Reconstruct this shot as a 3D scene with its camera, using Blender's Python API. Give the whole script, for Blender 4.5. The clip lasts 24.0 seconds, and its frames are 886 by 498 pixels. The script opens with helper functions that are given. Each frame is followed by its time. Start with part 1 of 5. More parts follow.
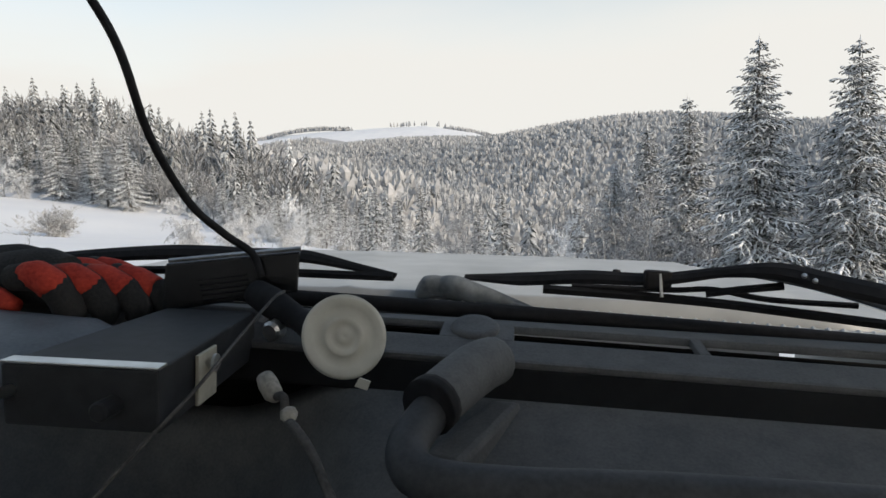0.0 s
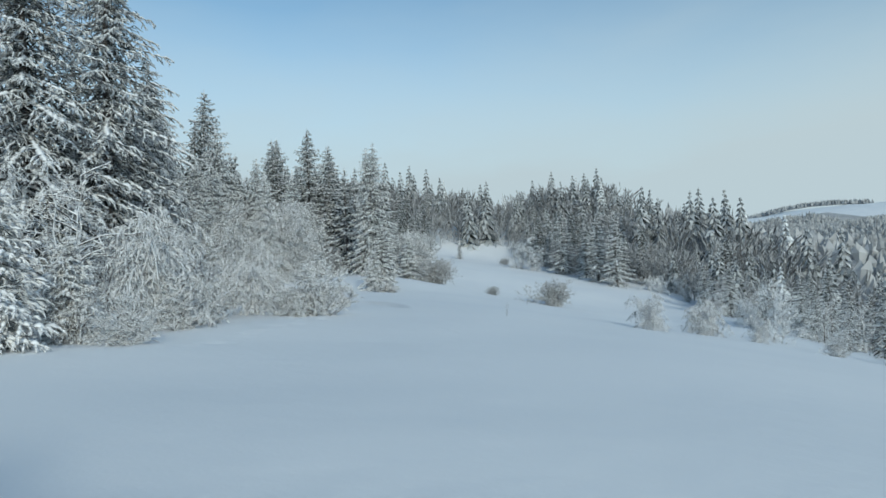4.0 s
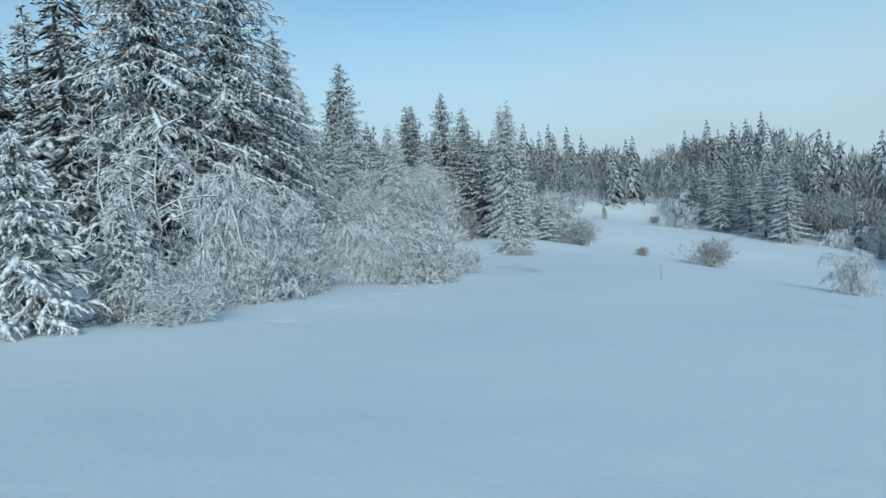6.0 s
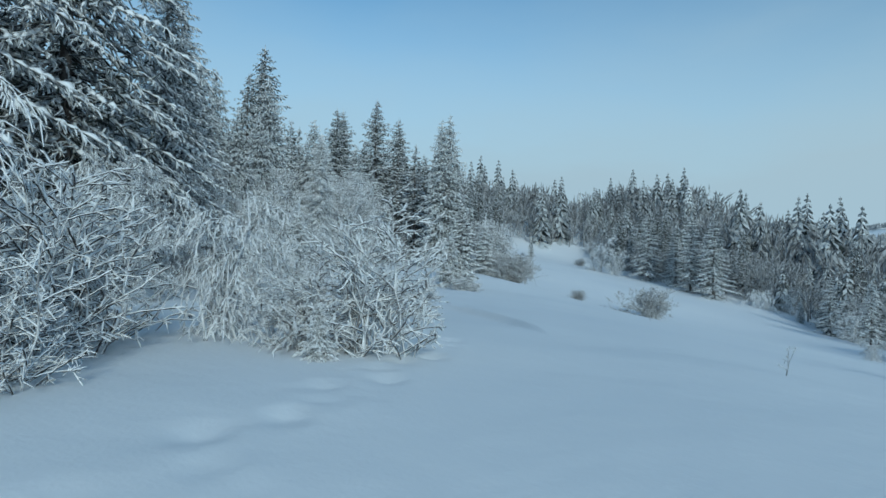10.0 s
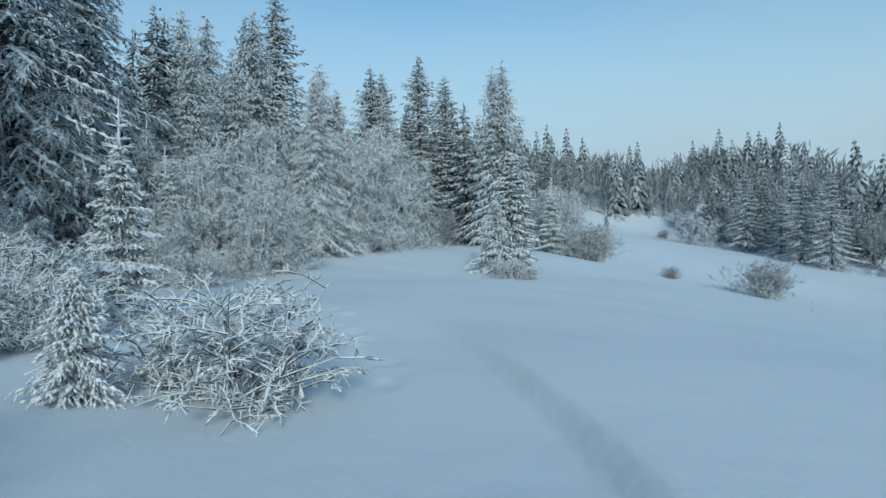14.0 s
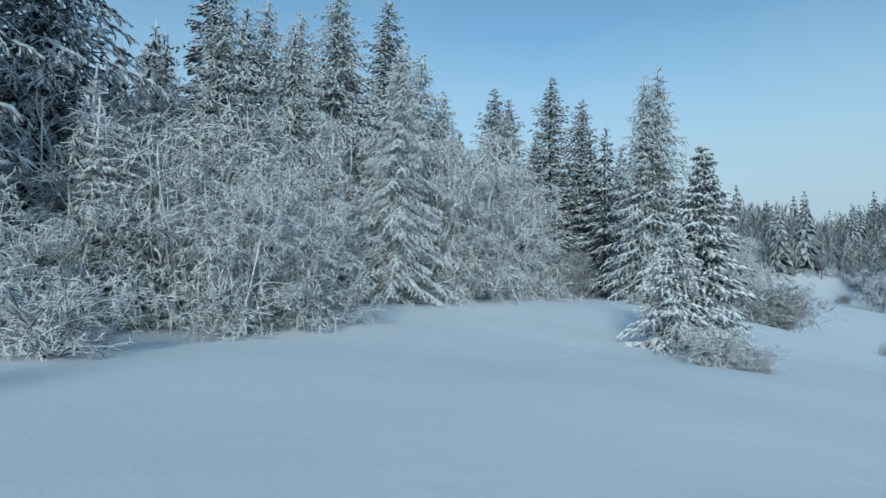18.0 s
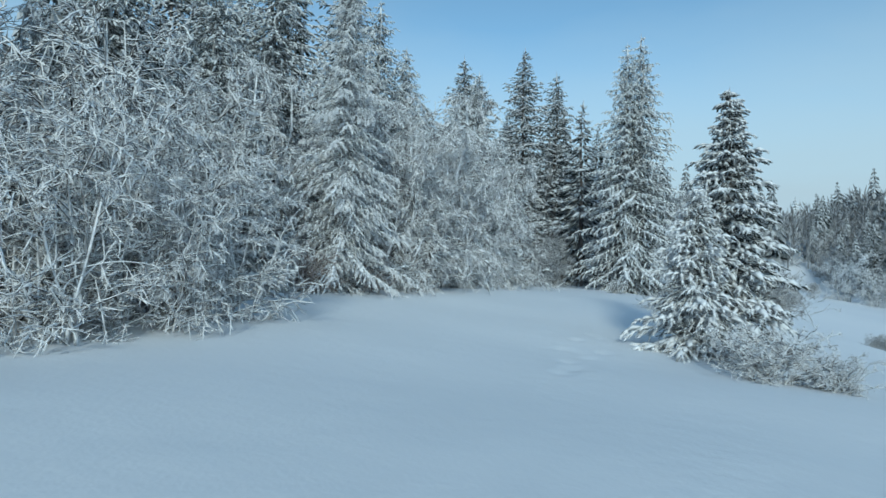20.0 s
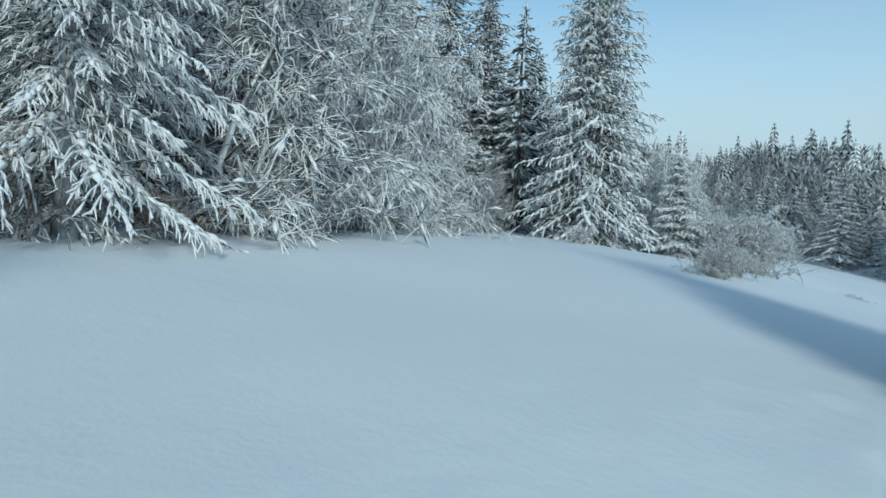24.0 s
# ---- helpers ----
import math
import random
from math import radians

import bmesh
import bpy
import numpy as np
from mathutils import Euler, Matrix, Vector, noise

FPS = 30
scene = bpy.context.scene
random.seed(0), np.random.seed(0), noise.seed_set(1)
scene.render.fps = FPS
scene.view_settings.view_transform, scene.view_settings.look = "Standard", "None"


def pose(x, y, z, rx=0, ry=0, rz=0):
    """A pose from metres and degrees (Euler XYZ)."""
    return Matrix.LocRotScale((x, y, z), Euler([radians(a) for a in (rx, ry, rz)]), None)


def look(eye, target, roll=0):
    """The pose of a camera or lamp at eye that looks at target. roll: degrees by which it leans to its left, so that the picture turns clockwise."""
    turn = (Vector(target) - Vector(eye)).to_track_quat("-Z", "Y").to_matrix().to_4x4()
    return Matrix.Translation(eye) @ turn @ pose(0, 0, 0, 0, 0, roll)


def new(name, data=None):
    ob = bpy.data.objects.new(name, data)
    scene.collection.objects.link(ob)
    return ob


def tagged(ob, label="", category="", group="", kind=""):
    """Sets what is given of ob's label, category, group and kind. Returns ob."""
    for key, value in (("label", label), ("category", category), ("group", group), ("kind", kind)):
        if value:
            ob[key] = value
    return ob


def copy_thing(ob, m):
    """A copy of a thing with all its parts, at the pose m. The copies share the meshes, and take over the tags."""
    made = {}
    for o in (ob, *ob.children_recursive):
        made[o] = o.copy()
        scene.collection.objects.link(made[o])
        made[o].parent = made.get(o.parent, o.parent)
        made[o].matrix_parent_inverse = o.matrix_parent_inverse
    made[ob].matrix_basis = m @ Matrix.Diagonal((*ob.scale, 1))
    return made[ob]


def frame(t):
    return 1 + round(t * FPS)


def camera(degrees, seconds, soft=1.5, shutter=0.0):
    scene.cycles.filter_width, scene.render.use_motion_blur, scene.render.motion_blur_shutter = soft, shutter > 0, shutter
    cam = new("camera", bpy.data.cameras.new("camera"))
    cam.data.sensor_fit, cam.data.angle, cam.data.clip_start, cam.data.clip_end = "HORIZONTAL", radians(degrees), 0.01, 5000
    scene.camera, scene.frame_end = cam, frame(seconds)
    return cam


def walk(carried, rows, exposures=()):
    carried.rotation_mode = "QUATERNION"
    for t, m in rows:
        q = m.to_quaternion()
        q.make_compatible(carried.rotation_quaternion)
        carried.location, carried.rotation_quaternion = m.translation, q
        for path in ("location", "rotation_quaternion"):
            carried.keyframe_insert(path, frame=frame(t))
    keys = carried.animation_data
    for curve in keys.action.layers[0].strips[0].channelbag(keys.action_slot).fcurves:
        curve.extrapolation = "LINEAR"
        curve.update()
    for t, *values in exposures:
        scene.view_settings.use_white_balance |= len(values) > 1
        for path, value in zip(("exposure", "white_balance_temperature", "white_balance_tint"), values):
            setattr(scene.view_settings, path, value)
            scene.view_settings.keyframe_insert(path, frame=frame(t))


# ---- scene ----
cam = camera(72.8, 24.0, soft=1.55)
PATH = [
    (0, (2.861, 2.000, 1.053), (2.730, 3.977, 0.783), -3.3),
    (0.5, (2.955, 2.081, 1.052), (2.972, 4.058, 0.747), 0.8),
    (1, (3.019, 2.210, 1.066), (2.704, 4.173, 0.849), 0.4),
    (1.5, (3.080, 2.240, 1.066), (2.415, 4.115, 0.861), 0.6),
    (2, (3.140, 2.264, 1.064), (2.472, 4.139, 0.872), 2.4),
    (2.5, (3.220, 2.335, 1.069), (2.293, 4.097, 0.878), 0.6),
    (3, (3.364, 2.345, 1.092), (2.256, 4.010, 1.074), -4.5),
    (3.5, (3.342, 2.834, 1.115), (2.007, 4.320, 1.214), -4.4),
    (5.5, (1.416, 5.919, 0.918), (-0.233, 7.047, 0.814), -1.5),
    (6, (0.883, 6.096, 0.906), (-0.867, 7.064, 0.876), -3.9),
    (6.5, (0.230, 6.386, 0.936), (-1.541, 7.314, 0.898), -1.3),
    (7, (-0.591, 6.728, 0.936), (-2.416, 7.546, 0.919), -3.6),
    (7.5, (-1.582, 7.146, 0.958), (-3.408, 7.962, 0.931), -2.7),
    (8, (-2.730, 7.577, 0.950), (-4.547, 8.413, 0.960), -4.3),
    (8.5, (-3.893, 8.090, 0.921), (-5.669, 9.010, 0.944), -2.5),
    (9, (-5.056, 8.619, 0.935), (-6.786, 9.623, 0.941), -2.1),
    (9.5, (-6.210, 9.233, 0.929), (-7.906, 10.291, 1.004), -1.0),
    (10, (-7.297, 9.983, 0.915), (-8.899, 11.179, 0.966), 1.6),
    (10.5, (-8.204, 10.902, 0.905), (-9.826, 12.071, 0.963), 0.3),
    (12.5, (-12.950, 15.399, 0.776), (-14.594, 16.537, 0.779), -1.6),
    (13, (-14.065, 16.627, 0.760), (-15.698, 17.782, 0.748), -0.7),
    (13.5, (-15.333, 17.834, 0.745), (-17.005, 18.930, 0.795), -1.9),
    (14, (-16.823, 18.874, 0.751), (-18.555, 19.873, 0.739), -1.0),
    (14.5, (-18.322, 19.957, 0.709), (-20.058, 20.950, 0.688), -0.7),
    (15, (-19.665, 20.898, 0.651), (-21.476, 21.746, 0.686), -0.4),
    (15.5, (-20.897, 21.706, 0.646), (-22.691, 22.590, 0.680), -0.3),
    (16, (-22.158, 22.407, 0.603), (-23.971, 23.249, 0.663), -0.7),
    (16.5, (-23.347, 22.938, 0.607), (-25.229, 23.608, 0.698), -0.9),
    (17, (-24.548, 23.361, 0.652), (-26.463, 23.934, 0.688), 0.3),
    (17.5, (-25.754, 23.792, 0.666), (-27.654, 24.407, 0.773), 1.6),
    (19.5, (-29.676, 25.630, 0.593), (-31.575, 26.227, 0.792), 1.8),
    (20, (-30.757, 25.966, 0.629), (-32.623, 26.678, 0.745), 2.1),
    (20.5, (-31.883, 26.313, 0.674), (-33.725, 27.087, 0.765), 1.4),
    (21, (-33.124, 26.695, 0.661), (-34.966, 27.469, 0.750), -0.8),
    (21.5, (-34.419, 27.194, 0.563), (-36.245, 28.010, 0.571), 2.0),
    (22, (-35.708, 27.721, 0.536), (-37.473, 28.660, 0.557), -0.0),
    (22.5, (-36.991, 28.243, 0.559), (-38.716, 29.254, 0.595), 2.4),
    (23, (-38.235, 28.771, 0.580), (-39.952, 29.790, 0.698), 3.1),
    (23.5, (-39.515, 29.368, 0.584), (-41.239, 30.379, 0.663), 2.2),
    (24, (-40.808, 30.048, 0.578), (-42.538, 31.050, 0.523), 3.3),
]
walk(cam, [(t, look(eye, target, roll)) for t, eye, target, roll in PATH],
     [(0.0, 0.28, 7850, 13), (1.0, 0.30, 7850, 13), (2.0, 0.02, 7600, 10), (3.0, -0.28, 7000, 6), (3.5, -0.28, 6600, 2), (5.5, -0.22, 5650, -7), (7.0, -0.26, 5650, -7), (10.0, -0.50, 5450, -8), (13.0, -0.36, 5550, -7), (16.0, -0.38, 5520, -7), (20.0, -0.28, 5600, -7), (24.0, -0.2, 5750, -7)])

# ---- world and sun ----
SUN_AZ = math.atan2(-0.405, 0.914)      # towards the sun, from +x
SUN_EL = radians(21)
world = bpy.data.worlds.new("winter_sky")
scene.world = world
world.use_nodes = True
wn, wl = world.node_tree.nodes, world.node_tree.links
wn.clear()
w_out = wn.new("ShaderNodeOutputWorld")
w_bg = wn.new("ShaderNodeBackground")
w_sky = wn.new("ShaderNodeTexSky")
w_sky.sky_type = "NISHITA"
w_sky.sun_disc = False
w_sky.sun_elevation = SUN_EL
w_sky.sun_rotation = math.pi / 2 - SUN_AZ
w_sky.altitude = 900
w_sky.dust_density = 0.5
w_geo = wn.new("ShaderNodeTexCoord")
w_map = wn.new("ShaderNodeMapping")
w_map.inputs["Scale"].default_value = (1.0, 1.0, 3.2)
w_noise = wn.new("ShaderNodeTexNoise")
w_noise.inputs["Scale"].default_value = 1.7
w_noise.inputs["Detail"].default_value = 5
w_noise.inputs["Roughness"].default_value = 0.55
w_sep = wn.new("ShaderNodeSeparateXYZ")
w_alt = wn.new("ShaderNodeMapRange")         # the veil thins out towards the zenith
w_alt.inputs["From Min"].default_value = 0.08
w_alt.inputs["From Max"].default_value = 0.42
w_alt.inputs["To Min"].default_value = 0.62
w_alt.inputs["To Max"].default_value = -0.5
w_add = wn.new("ShaderNodeMath")
w_add.operation = "ADD"
w_add.use_clamp = True
w_mix = wn.new("ShaderNodeMix")
w_mix.data_type = "RGBA"
w_mix.inputs["B"].default_value = (6.1, 6.8, 7.5, 1)
w_gain = wn.new("ShaderNodeMix")
w_gain.data_type = "RGBA"
w_gain.blend_type = "MULTIPLY"
w_gain.inputs["Factor"].default_value = 1.0
w_gain.inputs["B"].default_value = (1.86, 1.88, 1.76, 1)
w_bg.inputs["Strength"].default_value = 0.106
wl.new(w_geo.outputs["Generated"], w_map.inputs["Vector"])
wl.new(w_map.outputs["Vector"], w_noise.inputs["Vector"])
wl.new(w_geo.outputs["Generated"], w_sep.inputs["Vector"])
wl.new(w_sep.outputs["Z"], w_alt.inputs["Value"])
w_soft = wn.new("ShaderNodeMath")
w_soft.operation = "MULTIPLY_ADD"
w_soft.inputs[1].default_value = 0.7
w_soft.inputs[2].default_value = 0.2
wl.new(w_noise.outputs["Fac"], w_soft.inputs[0])
wl.new(w_soft.outputs["Value"], w_add.inputs[0])
wl.new(w_alt.outputs["Result"], w_add.inputs[1])
wl.new(w_sky.outputs["Color"], w_gain.inputs["A"])
wl.new(w_gain.outputs["Result"], w_mix.inputs["A"])
wl.new(w_add.outputs["Value"], w_mix.inputs["Factor"])
wl.new(w_mix.outputs["Result"], w_bg.inputs["Color"])
wl.new(w_bg.outputs["Background"], w_out.inputs["Surface"])

sun = new("sun", bpy.data.lights.new("sun", "SUN"))
sun.data.energy = 2.3
sun.data.angle = radians(9)
sun.data.color = (1.0, 0.94, 0.85)
sun.matrix_world = look((60 * math.cos(SUN_AZ), 60 * math.sin(SUN_AZ), 60 * math.tan(SUN_EL)), (0, 0, 0))


# ---- materials ----
def material(name, roughness=0.7, metallic=0.0, spec=0.3):
    m = bpy.data.materials.new(name)
    m.use_nodes = True
    b = m.node_tree.nodes["Principled BSDF"]
    b.inputs["Roughness"].default_value = roughness
    b.inputs["Metallic"].default_value = metallic
    b.inputs["Specular IOR Level"].default_value = spec
    return m, m.node_tree.nodes, m.node_tree.links, b


def noise_node(n, l, scale, detail=4, coords="Object", rough=0.55):
    tc = n.new("ShaderNodeTexCoord")
    t = n.new("ShaderNodeTexNoise")
    t.inputs["Scale"].default_value = scale
    t.inputs["Detail"].default_value = detail
    t.inputs["Roughness"].default_value = rough
    l.new(tc.outputs[coords], t.inputs["Vector"])
    return t


def ramp_node(n, l, source, stops):
    r = n.new("ShaderNodeValToRGB")
    els = r.color_ramp.elements
    while len(els) < len(stops):
        els.new(0.5)
    for e, (p, c) in zip(els, stops):
        e.position, e.color = p, (*c, 1)
    l.new(source, r.inputs["Fac"])
    return r


def bump_node(n, l, b, source, strength, distance):
    bp = n.new("ShaderNodeBump")
    bp.inputs["Strength"].default_value = strength
    bp.inputs["Distance"].default_value = distance
    l.new(source, bp.inputs["Height"])
    l.new(bp.outputs["Normal"], b.inputs["Normal"])
    return bp


def grain(name, dark, light, scale, roughness=0.7, bump=0.0, distance=0.01, metallic=0.0, spec=0.3, detail=5):
    """A surface that wanders between two colours at two scales."""
    m, n, l, b = material(name, roughness, metallic, spec)
    fine, broad = noise_node(n, l, scale, detail), noise_node(n, l, scale / 9, 3)
    mx = n.new("ShaderNodeMath")
    mx.operation = "ADD"
    half = n.new("ShaderNodeMath")
    half.operation = "MULTIPLY"
    half.inputs[1].default_value = 0.5
    l.new(fine.outputs["Fac"], mx.inputs[0])
    l.new(broad.outputs["Fac"], mx.inputs[1])
    l.new(mx.outputs["Value"], half.inputs[0])
    r = ramp_node(n, l, half.outputs["Value"], [(0.36, dark), (0.64, light)])
    l.new(r.outputs["Color"], b.inputs["Base Color"])
    if bump:
        bump_node(n, l, b, fine.outputs["Fac"], bump, distance)
    return m


def frosted(name, under, frost, low, high, scale=3.0, up=0.42, each=0.5):
    """Rime on what faces up and outwards, the plant's own colour below, on pads painted shade; varied twig by twig."""
    m, n, l, b = material(name, 0.8, 0.0, 0.2)
    geo = n.new("ShaderNodeNewGeometry")
    sep = n.new("ShaderNodeSeparateXYZ")
    l.new(geo.outputs["Normal"], sep.inputs["Vector"])
    patch = noise_node(n, l, scale, 3)
    a = n.new("ShaderNodeMath")
    a.operation = "MULTIPLY_ADD"
    a.inputs[1].default_value = up
    l.new(sep.outputs["Z"], a.inputs[0])
    l.new(patch.outputs["Fac"], a.inputs[2])
    c = n.new("ShaderNodeMath")
    c.operation = "MULTIPLY_ADD"
    c.inputs[1].default_value = each
    l.new(geo.outputs["Random Per Island"], c.inputs[0])
    l.new(a.outputs["Value"], c.inputs[2])
    r = ramp_node(n, l, c.outputs["Value"], [(low, under), ((low + high) / 2, tuple(0.55 * p + 0.45 * q for p, q in zip(under, frost))), (high, frost)])
    l.new(r.outputs["Color"], b.inputs["Base Color"])
    return m


def snow_material():
    m, n, l, b = material("snow", 0.85, 0.0, 0.25)
    broad, mid, fine = noise_node(n, l, 0.05, 3), noise_node(n, l, 0.9, 5), noise_node(n, l, 22.0, 4)
    r = ramp_node(n, l, broad.outputs["Fac"], [(0.3, (0.80, 0.82, 0.85)), (0.7, (0.88, 0.89, 0.90))])
    l.new(r.outputs["Color"], b.inputs["Base Color"])
    first = n.new("ShaderNodeBump")
    first.inputs["Strength"].default_value = 0.25
    first.inputs["Distance"].default_value = 0.16
    l.new(mid.outputs["Fac"], first.inputs["Height"])
    second = n.new("ShaderNodeBump")
    second.inputs["Strength"].default_value = 0.25
    second.inputs["Distance"].default_value = 0.012
    l.new(fine.outputs["Fac"], second.inputs["Height"])
    l.new(first.outputs["Normal"], second.inputs["Normal"])
    l.new(second.outputs["Normal"], b.inputs["Normal"])
    return m


def diffuser_material():
    """Thin white sheet, added to keep direct sun out: light comes through it, scattered."""
    m, n, l, b = material("sun_diffuser", 0.7, 0.0, 0.2)
    tr = n.new("ShaderNodeBsdfTranslucent")
    mx = n.new("ShaderNodeMixShader")
    mx.inputs["Fac"].default_value = 0.92
    patch = noise_node(n, l, 9.0, 4)
    r = ramp_node(n, l, patch.outputs["Fac"], [(0.3, (0.80, 0.82, 0.84)), (0.7, (0.92, 0.93, 0.94))])
    l.new(r.outputs["Color"], tr.inputs["Color"])
    l.new(r.outputs["Color"], b.inputs["Base Color"])
    l.new(b.outputs["BSDF"], mx.inputs[1])
    l.new(tr.outputs["BSDF"], mx.inputs[2])
    l.new(mx.outputs["Shader"], n["Material Output"].inputs["Surface"])
    return m


SNOW = snow_material()
DIFFUSER = diffuser_material()
BARK = grain("spruce_bark", (0.055, 0.045, 0.040), (0.20, 0.18, 0.165), 14, 0.9, 0.6, 0.03)
SPRUCE_DARK = frosted("snowy_spruce", (0.030, 0.042, 0.034), (0.72, 0.74, 0.76), 0.46, 1.10)
SPRUCE_WHITE = frosted("white_spruce", (0.10, 0.105, 0.10), (0.87, 0.88, 0.89), 0.0, 0.44)
SPRUCE_RIME = frosted("rimed_spruce", (0.045, 0.056, 0.049), (0.86, 0.88, 0.89), 0.08, 0.62, 3.0, 0.6, 0.4)
# both inner needle colours are darkened to stand for shade inside the crown
INNER = frosted("shade_darkened_needles", (0.035, 0.044, 0.040), (0.55, 0.57, 0.58), 0.50, 1.20)
INNER_RIME = frosted("rimed_needles_shade_darkened", (0.050, 0.058, 0.055), (0.76, 0.78, 0.79), 0.38, 1.0)
SPRUCE_BOLD = frosted("dark_spruce_with_snow", (0.028, 0.040, 0.034), (0.84, 0.86, 0.88), 0.36, 0.92, 3.0, 0.7, 0.3)
SPRUCE_OLD = frosted("old_spruce", (0.034, 0.045, 0.039), (0.82, 0.84, 0.86), 0.22, 0.76, 3.0, 0.5, 0.45)
RIME_TWIG = frosted("rimed_twigs", (0.070, 0.064, 0.060), (0.87, 0.88, 0.89), 0.22, 0.80, 3.0, 0.6, 0.45)
RIME_LIMB = frosted("rimed_limbs", (0.085, 0.072, 0.062), (0.78, 0.80, 0.81), 0.52, 0.98)
GREY_TWIG = frosted("grey_twigs", (0.148, 0.146, 0.146), (0.58, 0.59, 0.60), 0.28, 1.0)
# dimmer copies for the deep wood, its shade put into the colour
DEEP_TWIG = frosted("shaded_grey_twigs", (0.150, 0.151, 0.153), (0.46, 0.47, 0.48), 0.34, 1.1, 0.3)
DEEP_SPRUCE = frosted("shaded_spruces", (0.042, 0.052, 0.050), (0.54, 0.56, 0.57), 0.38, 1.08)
COATED = frosted("stems_with_rime_on_top", (0.060, 0.054, 0.050), (0.90, 0.91, 0.92), 0.16, 0.56, 5.0, 0.70, 0.1)
BUSH_TWIG = frosted("frosted_bush_twigs", (0.19, 0.18, 0.17), (0.72, 0.73, 0.74), 0.22, 1.0)
NEAR_TWIG = frosted("thick_rimed_twigs", (0.070, 0.060, 0.054), (0.90, 0.91, 0.92), 0.10, 0.62, 3.0, 0.75, 0.4)
WHITE_TWIG = frosted("thickly_rimed_twigs", (0.34, 0.33, 0.32), (0.87, 0.88, 0.89), 0.02, 0.40)
# distance haze is mixed into these two colours: pale grey, little contrast
HAZED_CONIFER = frosted("haze_paled_conifers", (0.30, 0.31, 0.32), (0.42, 0.43, 0.44), 0.40, 1.2, 0.12)
HAZED_BARE = frosted("haze_paled_bare_trees", (0.43, 0.435, 0.44), (0.54, 0.545, 0.55), 0.35, 1.15, 0.06)
# snow under the far wood, greyed to stand for haze and tree shade
GREYED_FLOOR = grain("snow_greyed_as_shade_and_haze", (0.34, 0.335, 0.33), (0.58, 0.58, 0.59), 0.25, 0.9, 0.3, 0.2)
BROWN_TWIG = frosted("brown_brush", (0.15, 0.095, 0.068), (0.66, 0.63, 0.61), 0.40, 1.15)

# snow and rime, with shade painted dark on their undersides
PAD = frosted("snow_pads", (0.30, 0.32, 0.33), (0.90, 0.91, 0.92), 0.10, 0.72, 4.0, 0.55, 0.3)
RIME_PAD = frosted("rime_clumps", (0.10, 0.105, 0.105), (0.90, 0.91, 0.92), 0.14, 0.78, 4.0, 0.65, 0.40)


# ---- mesh helpers ----
def mesh_object(name, verts, faces, mat, parent=None, label="", smooth=False):
    me = bpy.data.meshes.new(name)
    me.from_pydata(verts if isinstance(verts, list) else verts.tolist(), [], faces if isinstance(faces, list) else faces.tolist())
    me.materials.append(mat)
    if smooth:
        me.polygons.foreach_set("use_smooth", [True] * len(me.polygons))
    me.update()
    ob = new(name, me)
    if parent is not None:
        ob.parent = parent
    if label:
        tagged(ob, label)
    return ob


def part(name, bm, mat, parent=None, label="", smooth=False):
    me = bpy.data.meshes.new(name)
    bm.normal_update()
    bm.to_mesh(me)
    bm.free()
    me.materials.append(mat)
    if smooth:
        me.polygons.foreach_set("use_smooth", [True] * len(me.polygons))
    ob = new(name, me)
    if parent is not None:
        ob.parent = parent
    if label:
        tagged(ob, label)
    return ob


